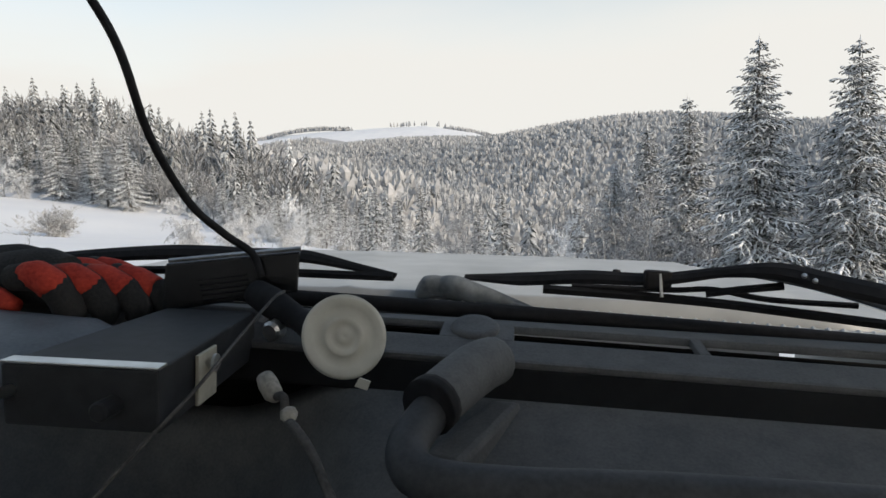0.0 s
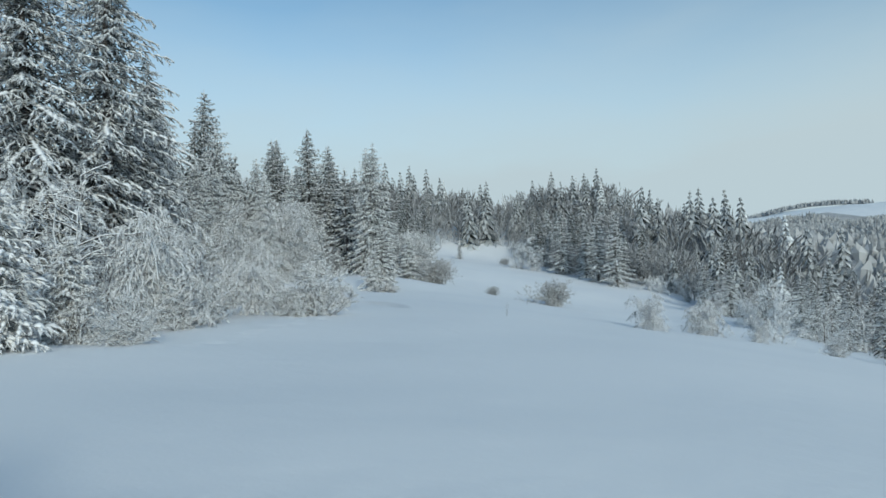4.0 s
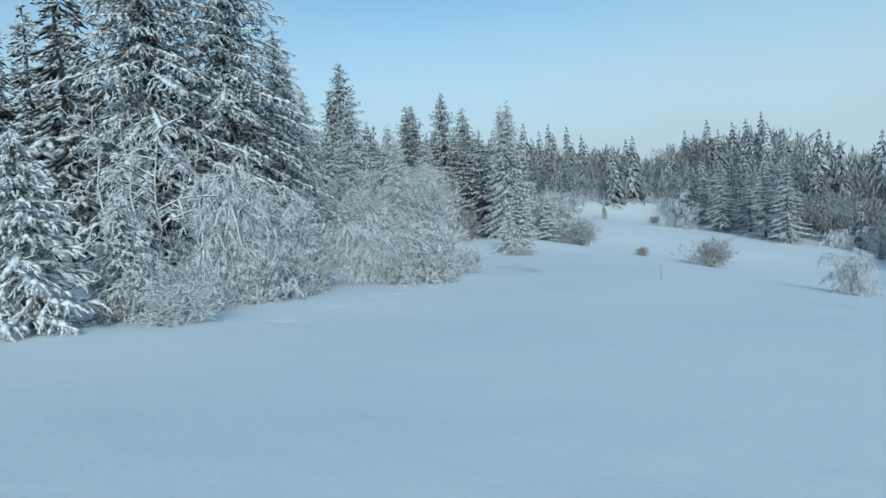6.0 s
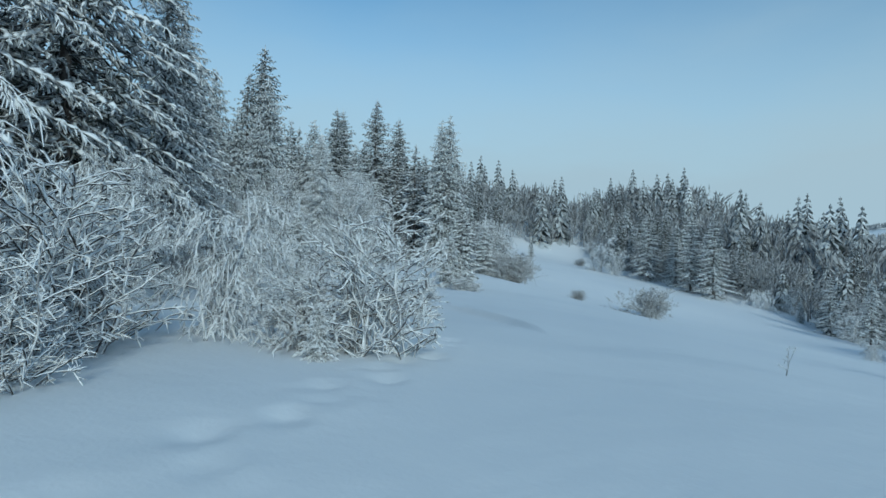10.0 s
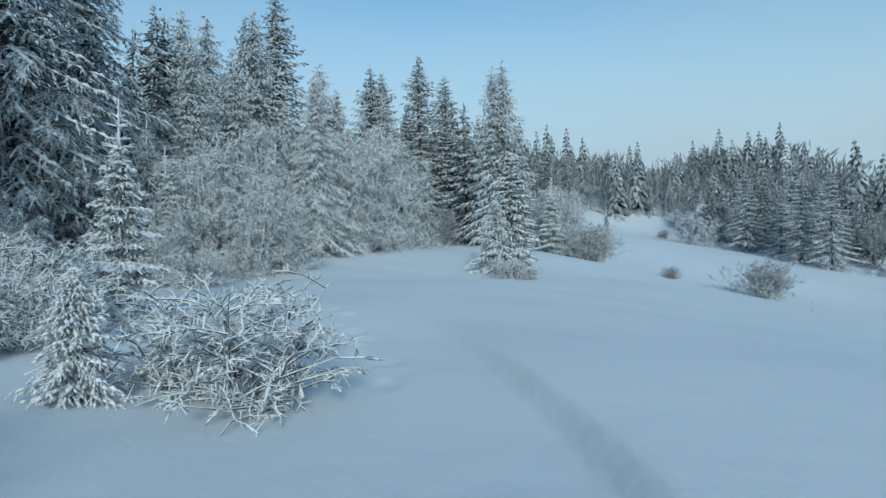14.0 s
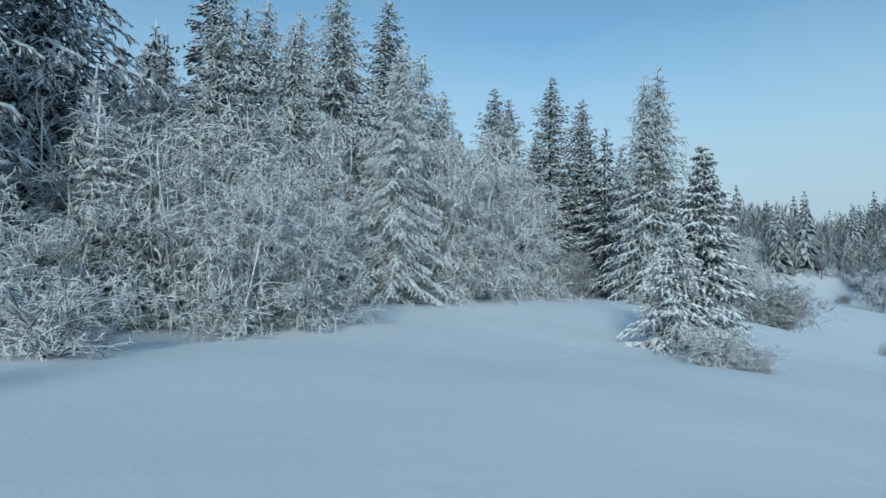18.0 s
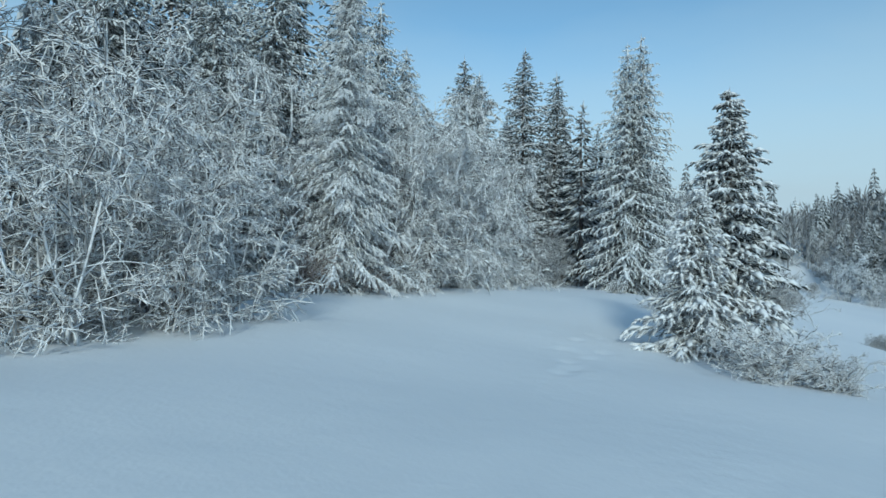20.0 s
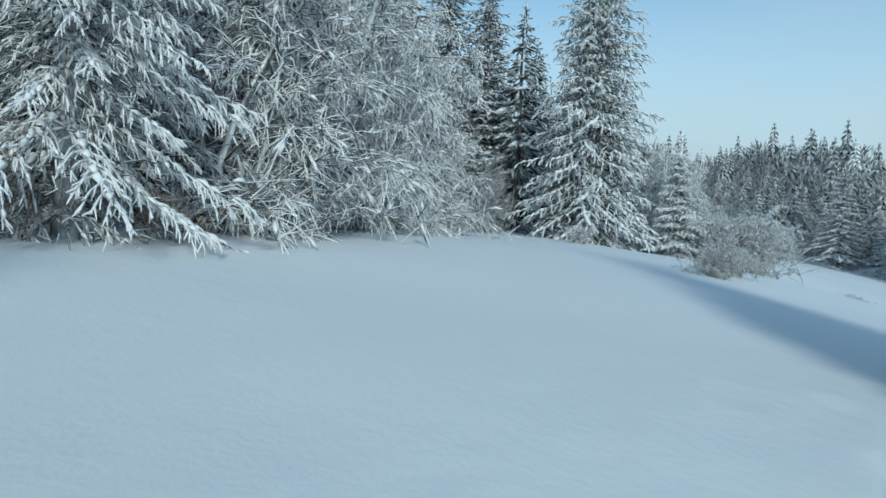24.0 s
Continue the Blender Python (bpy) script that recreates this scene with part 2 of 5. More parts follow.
class Soup:
    """Collects twigs (spindles) and limbs (tapered three-sided rods) as arrays."""

    def __init__(self, rng):
        self.rng, self.v, self.f, self.n = rng, [], [], 0

    def _frame(self, d):
        d = d / np.maximum(np.linalg.norm(d, axis=1, keepdims=True), 1e-9)
        a = np.cross(d, self.rng.normal(size=d.shape))
        a /= np.maximum(np.linalg.norm(a, axis=1, keepdims=True), 1e-9)
        return a, np.cross(d, a)

    def spindles(self, p0, p1, r, at=0.4):
        p0, p1 = np.asarray(p0, float), np.asarray(p1, float)
        k = len(p0)
        if not k:
            return
        r = np.broadcast_to(np.asarray(r, float), (k,))[:, None]
        a, b = self._frame(p1 - p0)
        mid = p0 + (p1 - p0) * at
        ring = [mid + r * (math.cos(q) * a + math.sin(q) * b) for q in (0.0, 2.094, 4.189)]
        self.v.append(np.stack([p0, *ring, p1], 1).reshape(-1, 3))
        base = self.n + 5 * np.arange(k)[:, None]
        for tri in ((0, 2, 1), (0, 3, 2), (0, 1, 3), (4, 1, 2), (4, 2, 3), (4, 3, 1)):
            self.f.append(base + np.array(tri))
        self.n += 5 * k

    def rods(self, p0, p1, r0, r1):
        p0, p1 = np.asarray(p0, float), np.asarray(p1, float)
        k = len(p0)
        if not k:
            return
        r0, r1 = (np.broadcast_to(np.asarray(r, float), (k,))[:, None] for r in (r0, r1))
        a, b = self._frame(p1 - p0)
        low = [p0 + r0 * (math.cos(q) * a + math.sin(q) * b) for q in (0.0, 2.094, 4.189)]
        top = [p1 + r1 * (math.cos(q) * a + math.sin(q) * b) for q in (0.0, 2.094, 4.189)]
        self.v.append(np.stack([*low, *top], 1).reshape(-1, 3))
        base = self.n + 6 * np.arange(k)[:, None]
        for tri in ((0, 1, 4), (0, 4, 3), (1, 2, 5), (1, 5, 4), (2, 0, 3), (2, 3, 5)):
            self.f.append(base + np.array(tri))
        self.n += 6 * k

    def clumps(self, c, d, half, wide, high):
        """Soft pillows of snow or rime, long along d, flat below."""
        c, d = np.asarray(c, float), np.asarray(d, float)
        k = len(c)
        if not k:
            return
        half, wide, high = (np.broadcast_to(np.asarray(r, float), (k,))[:, None] * self.rng.uniform(0.7, 1.3, (k, 1)) for r in (half, wide, high))
        d = d / np.maximum(np.linalg.norm(d, axis=1, keepdims=True), 1e-9)
        a = np.cross(d, [0.0, 0.0, 1.0]) + 1e-6
        a /= np.linalg.norm(a, axis=1, keepdims=True)
        b = np.cross(a, d)
        bend = self.rng.normal(0, 0.25, (k, 1)) * wide * a
        self.v.append(np.stack([c - d * half + bend, c + a * wide, c + b * high, c - a * wide, c - b * high * 0.35, c + d * half + bend - [0, 0, 0.25] * half], 1).reshape(-1, 3))
        base = self.n + 6 * np.arange(k)[:, None]
        for tri in ((0, 1, 2), (0, 2, 3), (0, 3, 4), (0, 4, 1), (5, 2, 1), (5, 3, 2), (5, 4, 3), (5, 1, 4)):
            self.f.append(base + np.array(tri))
        self.n += 6 * k

    def done(self):
        return np.concatenate(self.v), np.concatenate(self.f)


def lathe_trunk(h, r, rng, lean=0.0, sides=8, rings=9):
    """A tapered, slightly wavering trunk with a flared foot."""
    verts, faces = [], []
    for i in range(rings + 1):
        t = i / rings
        rr = r * (1 - t) ** 0.85 * (1 + 0.5 * math.exp(-t * 22)) + 0.006
        cx, cy = lean * h * t * t + 0.012 * h * math.sin(5 * t + r * 40) * t, 0.01 * h * math.sin(4 * t + 1) * t
        for k in range(sides):
            q = 2 * math.pi * k / sides
            w = 1 + 0.12 * rng.uniform(-1, 1)
            verts.append((cx + rr * w * math.cos(q), cy + rr * w * math.sin(q), -0.4 + (h + 0.4) * t))
    for i in range(rings):
        for k in range(sides):
            a, b = i * sides + k, i * sides + (k + 1) % sides
            faces.append((a, b, b + sides, a + sides))
    faces.append(tuple(range(rings * sides, rings * sides + sides)))
    return verts, faces


# ---- trees ----
def spruce(h, radius, seed, mat, whorls, per, twigs, bare=0.04, droop=0.35, name="spruce", tip_up=0.18, size=1.0, hang=0.5, gap=0.12, plain=False, slim=1.0, bark=None, core=True, core_mat=None, fine=0, spray=0.27, pads=0.0, pad_mat=None):
    """A spruce: trunk, limbs and a crown of needle sprays on drooping boughs, open between the tiers."""
    rng = np.random.default_rng(seed)
    root = new(name)
    root.empty_display_size = 0.3
    v, f = lathe_trunk(h, 0.012 * h + 0.02, rng)
    bark = bark or BARK
    mesh_object("trunk", v, f, bark, root, smooth=True)
    limbs, crown, inner, load = Soup(rng), Soup(rng), Soup(rng), Soup(rng)
    for w in range(whorls):
        t = bare + (0.985 - bare) * (w / (whorls - 1)) ** 0.78
        z0 = h * t
        reach = radius * ((1 - t) ** 0.72 * 0.96 + 0.03) * (1 - 0.2 * math.exp(-t * 14))
        k = max(4, int(round(per * (0.65 + 0.35 * (1 - t)))))
        spin = rng.uniform(0, 6.28)
        if core and t < 0.93:                             # wood close to the trunk, the crown's inner shade painted into its colour
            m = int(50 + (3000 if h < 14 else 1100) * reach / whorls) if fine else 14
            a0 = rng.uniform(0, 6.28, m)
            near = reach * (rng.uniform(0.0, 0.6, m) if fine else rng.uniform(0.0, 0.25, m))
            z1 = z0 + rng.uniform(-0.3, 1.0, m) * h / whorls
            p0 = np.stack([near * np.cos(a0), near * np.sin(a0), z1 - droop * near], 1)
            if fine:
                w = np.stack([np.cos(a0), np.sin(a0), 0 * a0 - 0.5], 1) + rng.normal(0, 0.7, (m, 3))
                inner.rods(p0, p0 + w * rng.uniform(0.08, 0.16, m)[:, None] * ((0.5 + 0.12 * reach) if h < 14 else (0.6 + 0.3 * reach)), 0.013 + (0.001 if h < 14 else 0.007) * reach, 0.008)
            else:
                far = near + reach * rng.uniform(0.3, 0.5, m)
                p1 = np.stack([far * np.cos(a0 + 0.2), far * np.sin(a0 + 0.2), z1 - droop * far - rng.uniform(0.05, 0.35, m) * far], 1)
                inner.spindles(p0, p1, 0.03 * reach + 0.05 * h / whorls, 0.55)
        for b in range(k):
            if rng.random() < gap:
                continue
            az = spin + 2 * math.pi * (b + rng.uniform(-0.3, 0.3)) / k
            L = reach * rng.uniform(0.62, 1.18)
            rise = (0.35 * (t - 0.45)) if t > 0.45 else 0.0
            s = np.linspace(0, 1, 6)
            out = L * s * (1 - 0.08 * s)
            dz = L * (rise * s - droop * (1 - 0.45 * t) * s ** 1.3 + tip_up * s ** 3) + rng.uniform(-0.05, 0.05) * h / whorls
            bend = rng.uniform(-0.12, 0.12) * L * s * s
            ca, sa = math.cos(az), math.sin(az)
            line = np.stack([out * ca - bend * sa, out * sa + bend * ca, z0 + dz + rng.uniform(-0.35, 0.35) * h / whorls], 1)
            limbs.rods(line[:-1], line[1:], 0.010 * h * 0.12 * (1 - s[:-1]) + 0.006, 0.010 * h * 0.12 * (1 - s[1:]) + 0.004)
            n = max(4, int(twigs * (0.35 + 0.65 * L / radius)))
            if pads:                                      # snow along the bough's back
                m = max(2, int(3 + 2.2 * L))
                q = np.clip((np.arange(m) + rng.uniform(0.2, 0.8, m)) / m, 0.12, 0.98)
                at = np.stack([np.interp(q, s, line[:, i]) for i in range(3)], 1)
                load.clumps(at + [0, 0, 0.02], np.tile(line[-1] - line[0], (m, 1)), pads * (0.07 * L + 0.06), pads * (0.030 * L + 0.028), pads * (0.018 * L + 0.026))
            if fine:                                      # a comb of branchlets, each with its own hanging sprays
                q = np.clip(np.linspace(0.10, 1.0, n) + rng.normal(0, 0.03, n), 0.05, 1)
                at = np.stack([np.interp(q, s, line[:, i]) for i in range(3)], 1)
                side = np.where(np.arange(n) % 2, 1.0, -1.0) * rng.uniform(0.6, 1.0, n) * (1.25 - 0.7 * q)
                long = size * (0.26 * L + 0.10) * (1.2 - 0.75 * q) * rng.uniform(0.65, 1.25, n)
                d = np.stack([0.75 * ca - side * sa, 0.75 * sa + side * ca, -0.45 * hang * rng.uniform(0.3, 1.3, n)], 1)
                d *= (long / np.linalg.norm(d, axis=1))[:, None]
                sag = np.stack([0 * long, 0 * long, 0.30 * hang * long], 1)
                mid = at + 0.5 * d
                crown.rods(at, mid, slim * (0.012 + 0.016 * long), slim * (0.011 + 0.008 * long))
                crown.rods(mid, at + d - sag, slim * (0.011 + 0.008 * long), slim * 0.008)
                if pads:                                  # and on its branchlets
                    f = rng.uniform(0.35, 0.95, n)
                    load.clumps(at + d * f[:, None] - sag * np.maximum(0, 2 * f - 1)[:, None] + [0, 0, 0.012], d - sag, pads * (0.20 * long + 0.03), pads * (0.055 * long + 0.016), pads * (0.030 * long + 0.014))
                k2 = n * fine
                own = np.arange(k2) % n
                f = rng.uniform(0.15, 1.0, k2)
                p = at[own] + d[own] * f[:, None] - sag[own] * np.maximum(0, 2 * f - 1)[:, None]
                w2 = 0.6 * d[own] / long[own][:, None] + rng.normal(0, 0.30, (k2, 3)) * [1, 1, 0.5]
                w2[:, 2] -= hang * rng.uniform(0.2, 1.3, k2)
                w2 /= np.linalg.norm(w2, axis=1, keepdims=True)
                l2 = np.clip(long[own] * rng.uniform(0.25, 0.55, k2), 0.05, spray * size)
                crown.rods(p, p + w2 * l2[:, None], slim * (0.011 + 0.055 * l2), slim * (0.006 + 0.028 * l2))
                continue
            q = np.sort(rng.uniform(0.04, 1.0, n))
            at = np.stack([np.interp(q, s, line[:, i]) for i in range(3)], 1)
            side = np.where(np.arange(n) % 2, 1.0, -1.0) * rng.uniform(0.35, 1.0, n)
            long = size * (0.21 * L + 0.05) * (1.25 - 0.75 * q) * rng.uniform(0.6, 1.3, n)
            fwd = rng.uniform(0.35, 0.8, n)
            d = np.stack([fwd * ca - side * sa, fwd * sa + side * ca, -hang * rng.uniform(0.3, 1.3, n)], 1)
            d *= (long / np.linalg.norm(d, axis=1))[:, None]
            crown.spindles(at, at + d, slim * 0.15 * long + 0.010 * size, 0.45)
            if pads:
                load.clumps(at + 0.55 * d + [0, 0, 0.03], d, pads * 0.34 * long, pads * 0.13 * long, pads * 0.07 * long)
            down = size * rng.uniform(0.10, 0.26, n) * (0.4 + 0.35 * L) * hang       # curtains of hanging sprays
            tip = at + 0.55 * d + np.stack([0.2 * down * ca, 0.2 * down * sa, -down], 1)
            crown.spindles(at + 0.5 * d, tip, slim * 0.17 * down + 0.008 * size, 0.4)
            m = n // 2                                    # short sprays along the bough's top
            q2 = rng.uniform(0.25, 1.0, m)
            at2 = np.stack([np.interp(q2, s, line[:, i]) for i in range(3)], 1)
            d2 = np.stack([ca * rng.uniform(0.5, 1, m), sa * rng.uniform(0.5, 1, m), rng.uniform(-0.3, 0.25, m)], 1) * (size * (0.14 * L + 0.03))
            crown.spindles(at2, at2 + d2, slim * (0.03 * size + 0.02 * L), 0.5)
    top = np.array([[0.0, 0, h * 0.93]])
    crown.spindles(top, top + [[0, 0, h * 0.09]], 0.012 * h * 0.4 + 0.01)
    if not plain:
        v, f = limbs.done()
        tagged(mesh_object("branchwork", v, f, bark, root), kind="stuff")
    v, f = crown.done()
    tagged(mesh_object("crown", v, f, mat, root, smooth=True), kind="stuff")
    if pads:
        v, f = load.done()
        tagged(mesh_object("snow_load", v, f, pad_mat or PAD, root, "white snow and rime lying on the boughs", smooth=True), kind="stuff")
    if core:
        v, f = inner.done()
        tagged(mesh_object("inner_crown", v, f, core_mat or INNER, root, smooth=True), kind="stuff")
    return root


def bare_tree(h, seed, stems=1, spread=0.5, droop=0.0, twig=RIME_TWIG, limb=RIME_LIMB, boughs=14, subs=8, fine=6, thick=1.0, name="birch", base=0.18, spray=1.0, pads=0.0, coat=0.0, foot_wide=0.05):
    """A leafless tree or shrub under rime: stems, boughs, branchlets and fine twigs."""
    rng = np.random.default_rng(seed)
    root = new(name)
    root.empty_display_size = 0.3
    wood, frost, load = Soup(rng), Soup(rng), Soup(rng)
    for _ in range(stems):
        az, tilt = rng.uniform(0, 6.28), (rng.uniform(0.15, 0.8) * spread if stems > 1 else rng.uniform(0, 0.08))
        H = h * rng.uniform(0.7, 1.0) if stems > 1 else h
        s = np.linspace(0, 1, 8)
        arch = np.array([math.cos(az), math.sin(az)])
        foot = rng.normal(0, foot_wide * h, 2) if stems > 1 else np.zeros(2)
        wob = np.cumsum(rng.normal(0, 0.018 * H, (8, 2)), 0)
        wob -= wob[0]
        line = np.c_[foot + wob + arch * (H * tilt * s ** 1.4)[:, None], -(0.11 * h if stems > 1 else 0.15) + (H + 0.15) * s * (1 - 0.18 * tilt * s) - droop * 0.22 * H * s ** 4]
        r = min(thick, 1.2) * (0.011 if h > 8 else 0.0065) * H * (1 - s) ** 0.8 + 0.005
        wood.rods(line[:-1], line[1:], r[:-1], r[1:])
        for b in range(boughs):
            t = base + (0.97 - base) * (b + rng.uniform(0, 0.9)) / boughs
            p = np.array([np.interp(t, s, line[:, i]) for i in range(3)])
            a2 = rng.uniform(0, 6.28)
            L = H * spread * rng.uniform(0.45, 0.95) * (1.05 - 0.75 * t) + 0.08 * H * spread
            up = rng.uniform(0.35, 1.0) * (1 - 0.4 * droop)
            d = np.array([math.cos(a2), math.sin(a2), up])
            d /= np.linalg.norm(d)
            ss = np.linspace(0, 1, 6)
            bl = p + d * (L * ss)[:, None]
            bl[:, 2] -= droop * L * 0.95 * ss ** 2.2
            bl += np.cumsum(rng.normal(0, 0.025 * L, (6, 3)), 0) * ss[:, None]
            rr = min(thick, 1.5) * 0.007 * L * (1 - ss) + 0.0045 + coat * (0.6 + 0.4 * ss)
            wood.rods(bl[:-1], bl[1:], rr[:-1], rr[1:])
            k = max(3, int(subs * (0.5 + 0.5 * L / (H * spread))))
            q = rng.uniform(0.15, 1.0, k)
            at = np.stack([np.interp(q, ss, bl[:, i]) for i in range(3)], 1)
            dd = d * 0.6 + rng.normal(0, 0.55, (k, 3))
            dd[:, 2] += 0.25 - droop * 1.25
            dd /= np.linalg.norm(dd, axis=1, keepdims=True)
            ln = (0.22 * L + 0.07 * h * 0.5) * rng.uniform(0.5, 1.2, k)
            mid = at + dd * (ln * 0.5)[:, None]
            end = at + dd * ln[:, None]
            end[:, 2] -= droop * 0.45 * ln
            frost.rods(at, mid, 0.008 * thick, 0.007 * thick)
            frost.rods(mid, end, 0.009 * thick, 0.005 * thick)
            if pads:
                f = rng.uniform(0.35, 1.0, k)[:, None]
                load.clumps(at * (1 - f) + end * f, end - mid, pads * (0.22 * ln + 0.02), pads * (0.045 * ln + 0.010), pads * (0.040 * ln + 0.010))
            kk = k * fine
            idx = rng.integers(0, k, kk)
            qq = rng.uniform(0.1, 1.0, kk)[:, None]
            a3 = at[idx] * (1 - qq) + end[idx] * qq
            d3 = dd[idx] * 0.5 + rng.normal(0, 0.6, (kk, 3))
            d3[:, 2] += 0.15 - droop * 1.3
            d3 /= np.linalg.norm(d3, axis=1, keepdims=True)
            l3 = spray * ln[idx] * rng.uniform(0.25, 0.65, kk)
            frost.rods(a3, a3 + d3 * l3[:, None], 0.0066 * thick + 0.006 * l3, 0.0036 * thick + 0.003 * l3)
    v, f = wood.done()
    tagged(mesh_object("branchwork", v, f, limb, root, smooth=True), kind="stuff")
    v, f = frost.done()
    tagged(mesh_object("crown", v, f, twig, root, smooth=True), kind="stuff")
    if pads:
        v, f = load.done()
        tagged(mesh_object("rime_load", v, f, RIME_PAD, root, "thick white rime on the twigs", smooth=True), kind="stuff")
    return root


# ---- ground ----
def soft(x, k):
    return 0.5 * (x + np.sqrt(x * x + k * k))


def step(a, b, x):
    t = np.clip((x - a) / (b - a), 0, 1)
    return t * t * (3 - 2 * t)


def uv(x, y):
    """u runs along the drive, v across it, downhill to the valley."""
    return -0.83 * x + 0.56 * y, 0.56 * x + 0.83 * y


def xy(u, v):
    d = 0.83 * 0.83 + 0.56 * 0.56
    return (-0.83 * u + 0.56 * v) / d, (0.56 * u + 0.83 * v) / d


def rim(u):
    """Where the open slope ends and the wooded valley side begins."""
    return np.minimum(14 + 0.62 * soft(u - 4, 10), 62)


def height(x, y):
    x, y = np.asarray(x, float), np.asarray(y, float)
    u, v = uv(x, y)
    side = soft(v - 9, 6)
    z = 0.12 - 0.165 * 130 * (1 - np.exp(-side / 130)) + 22 * (1 - np.exp(-0.12 * soft(u - 105, 25) / 22))
    z += -0.62 * step(2, 45, u) + 0.72 * step(46, 68, u - 0.8 * v) * (1 - step(20, 60, v))
    z += 0.05 * 120 * (1 - np.exp(-soft(-v - 5, 6) / 120))
    d = v - rim(u)
    z -= 48 * (1 - np.exp(-0.30 * soft(d - 6, 10) / 48)) * (1 - 0.85 * step(80, 190, u) * (1 - step(120, 400, d)))
    hill = step(170, 640, d)
    z += hill * (84 + 9 * np.sin(u / 170 + 0.6) + 6 * np.sin(u / 61 + d / 140) + 4 * np.sin(d / 75 + 1.3))
    z += step(95, 160, u) * (1 - step(260, 500, u)) * 16 * (1 - np.exp(-0.35 * soft(d - 3, 6) / 16)) * (1 - step(60, 220, d))
    z += 14 * step(196, 250, u) * (1 - step(300, 600, u)) * (1 - step(40, 160, d))
    bald = np.exp(-((x + 240) / 300) ** 4 - ((y - 1420) / 360) ** 2)
    z += 58 * bald + 10 * np.exp(-((x + 620) / 160) ** 2 - ((y - 1500) / 300) ** 2) - 70 * step(1700, 3000, d)
    z -= 1.9 * np.exp(-((u - 92) / 28) ** 2) * step(8, 34, v) * (1 - step(50, 68, v))
    z -= 30 * step(-100, -1200, u) + 12 * step(-60, -500, v)
    return z + relief(x, y, u, v)


def relief(x, y, u, v):
    """Wind-packed waves, the drift's lip across the slope and the trodden line beside the wood."""
    near = np.exp(-((u - 35) / 70) ** 2 - (v / 45) ** 2)
    z = near * (0.035 * np.sin(x * 0.9 + 0.7 * np.sin(y * 0.5)) * np.sin(y * 0.7 + 0.4) + 0.06 * np.sin(u * 0.31 + 1) * np.sin(v * 0.37))
    lip = v - (7.22 - 0.0205 * np.maximum(u - 25.5, 0) ** 2 - 0.01 * (u - 25.5))
    z += 0.095 * np.exp(-((u - 30.6) / 4.6) ** 4) * np.tanh(lip * 20.0) * np.exp(-(np.maximum(lip, 0) / 2.0) ** 2 - (np.minimum(lip, 0) / 4.5) ** 2)
    z += -0.10 * np.exp(-((u - 55) / 5) ** 2 - ((v - 8.5) / 3.5) ** 2)
    z += 0.12 * np.exp(-((u - 20) / 5) ** 2 - ((v - 9.5) / 2.0) ** 2)
    for i in range(44):                       # footprints in three lines
        if i < 18:
            fu = 11.5 + i * 0.6
            fv = 1.7 + 0.31 * (fu - 11.5) + 0.22 * math.sin(i * 2.4)
        elif i < 30:
            fu = 30.8 + (i - 18) * 0.58
            fv = 5.3 - 0.36 * (fu - 30.8) + 0.2 * math.sin(i * 1.7)
        else:
            fu = 48.6 + (i - 30) * 0.50 + 0.35 * math.sin(i * 5.1)
            fv = 4.3 + 0.34 * math.sin(i * 2.2) + 0.2 * math.sin(i * 3.7)
        r2 = ((u - fu) / 0.19) ** 2 + ((v - fv) / 0.16) ** 2
        z = z - (0.05 + 0.03 * math.sin(i * 1.9)) * (1.0 if i < 18 else 0.75) * np.exp(-r2) + 0.012 * np.exp(-((np.sqrt(r2) - 1.7) / 0.5) ** 2)
    return z


def spaced(lo, hi, gap, steps, ratio):
    """Even steps in the middle, then ever longer ones out to the horizon."""
    grow = np.cumsum(gap * ratio ** np.arange(1, steps + 1))
    return np.concatenate([(lo - grow)[::-1], np.arange(lo, hi, gap), hi + grow])


def ground_sheet():
    us, vs = spaced(-4, 72, 0.20, 78, 1.105), spaced(-6, 15, 0.17, 94, 1.087)
    vs = np.unique(np.concatenate([vs, vs[(vs > 2.5) & (vs < 8.5)] + 0.085]))
    U, V = np.meshgrid(us, vs, indexing="ij")
    X, Y = xy(U, V)
    Z = height(X, Y)
    verts = np.stack([X, Y, Z], -1).reshape(-1, 3)
    i = np.arange(U.size).reshape(U.shape)
    faces = np.stack([i[:-1, :-1], i[:-1, 1:], i[1:, 1:], i[1:, :-1]], -1).reshape(-1, 4)
    ob = mesh_object("ground", verts, faces, SNOW, smooth=True)
    ob.data.materials.append(GREYED_FLOOR)
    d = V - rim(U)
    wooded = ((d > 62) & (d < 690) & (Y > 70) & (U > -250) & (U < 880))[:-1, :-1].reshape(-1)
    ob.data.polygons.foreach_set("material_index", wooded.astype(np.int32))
    return tagged(ob, "open snow slope falling to a wooded valley", "ground", kind="structure")


ground_sheet()


def stand(x, y, turn=0.0, scale=1.0, sink=0.03, lean=0.0):
    z = float(height(x, y)) - sink
    return Matrix.LocRotScale((x, y, z), Euler((lean, lean * 0.5, turn)), (scale, scale, scale))


def set_down(ob, x, y, label, category, turn=0.0, scale=1.0, group="", lean=0.0):
    ob.matrix_basis = stand(x, y, turn, scale, lean=lean)
    return tagged(ob, label, category, group)


def again(ob, x, y, turn, scale, label="", category="", group="", flat=1.0):
    c = copy_thing(ob, stand(x, y, turn))
    c.scale = (scale, scale, scale * flat)
    if label:
        tagged(c, label, category, group)
    return c


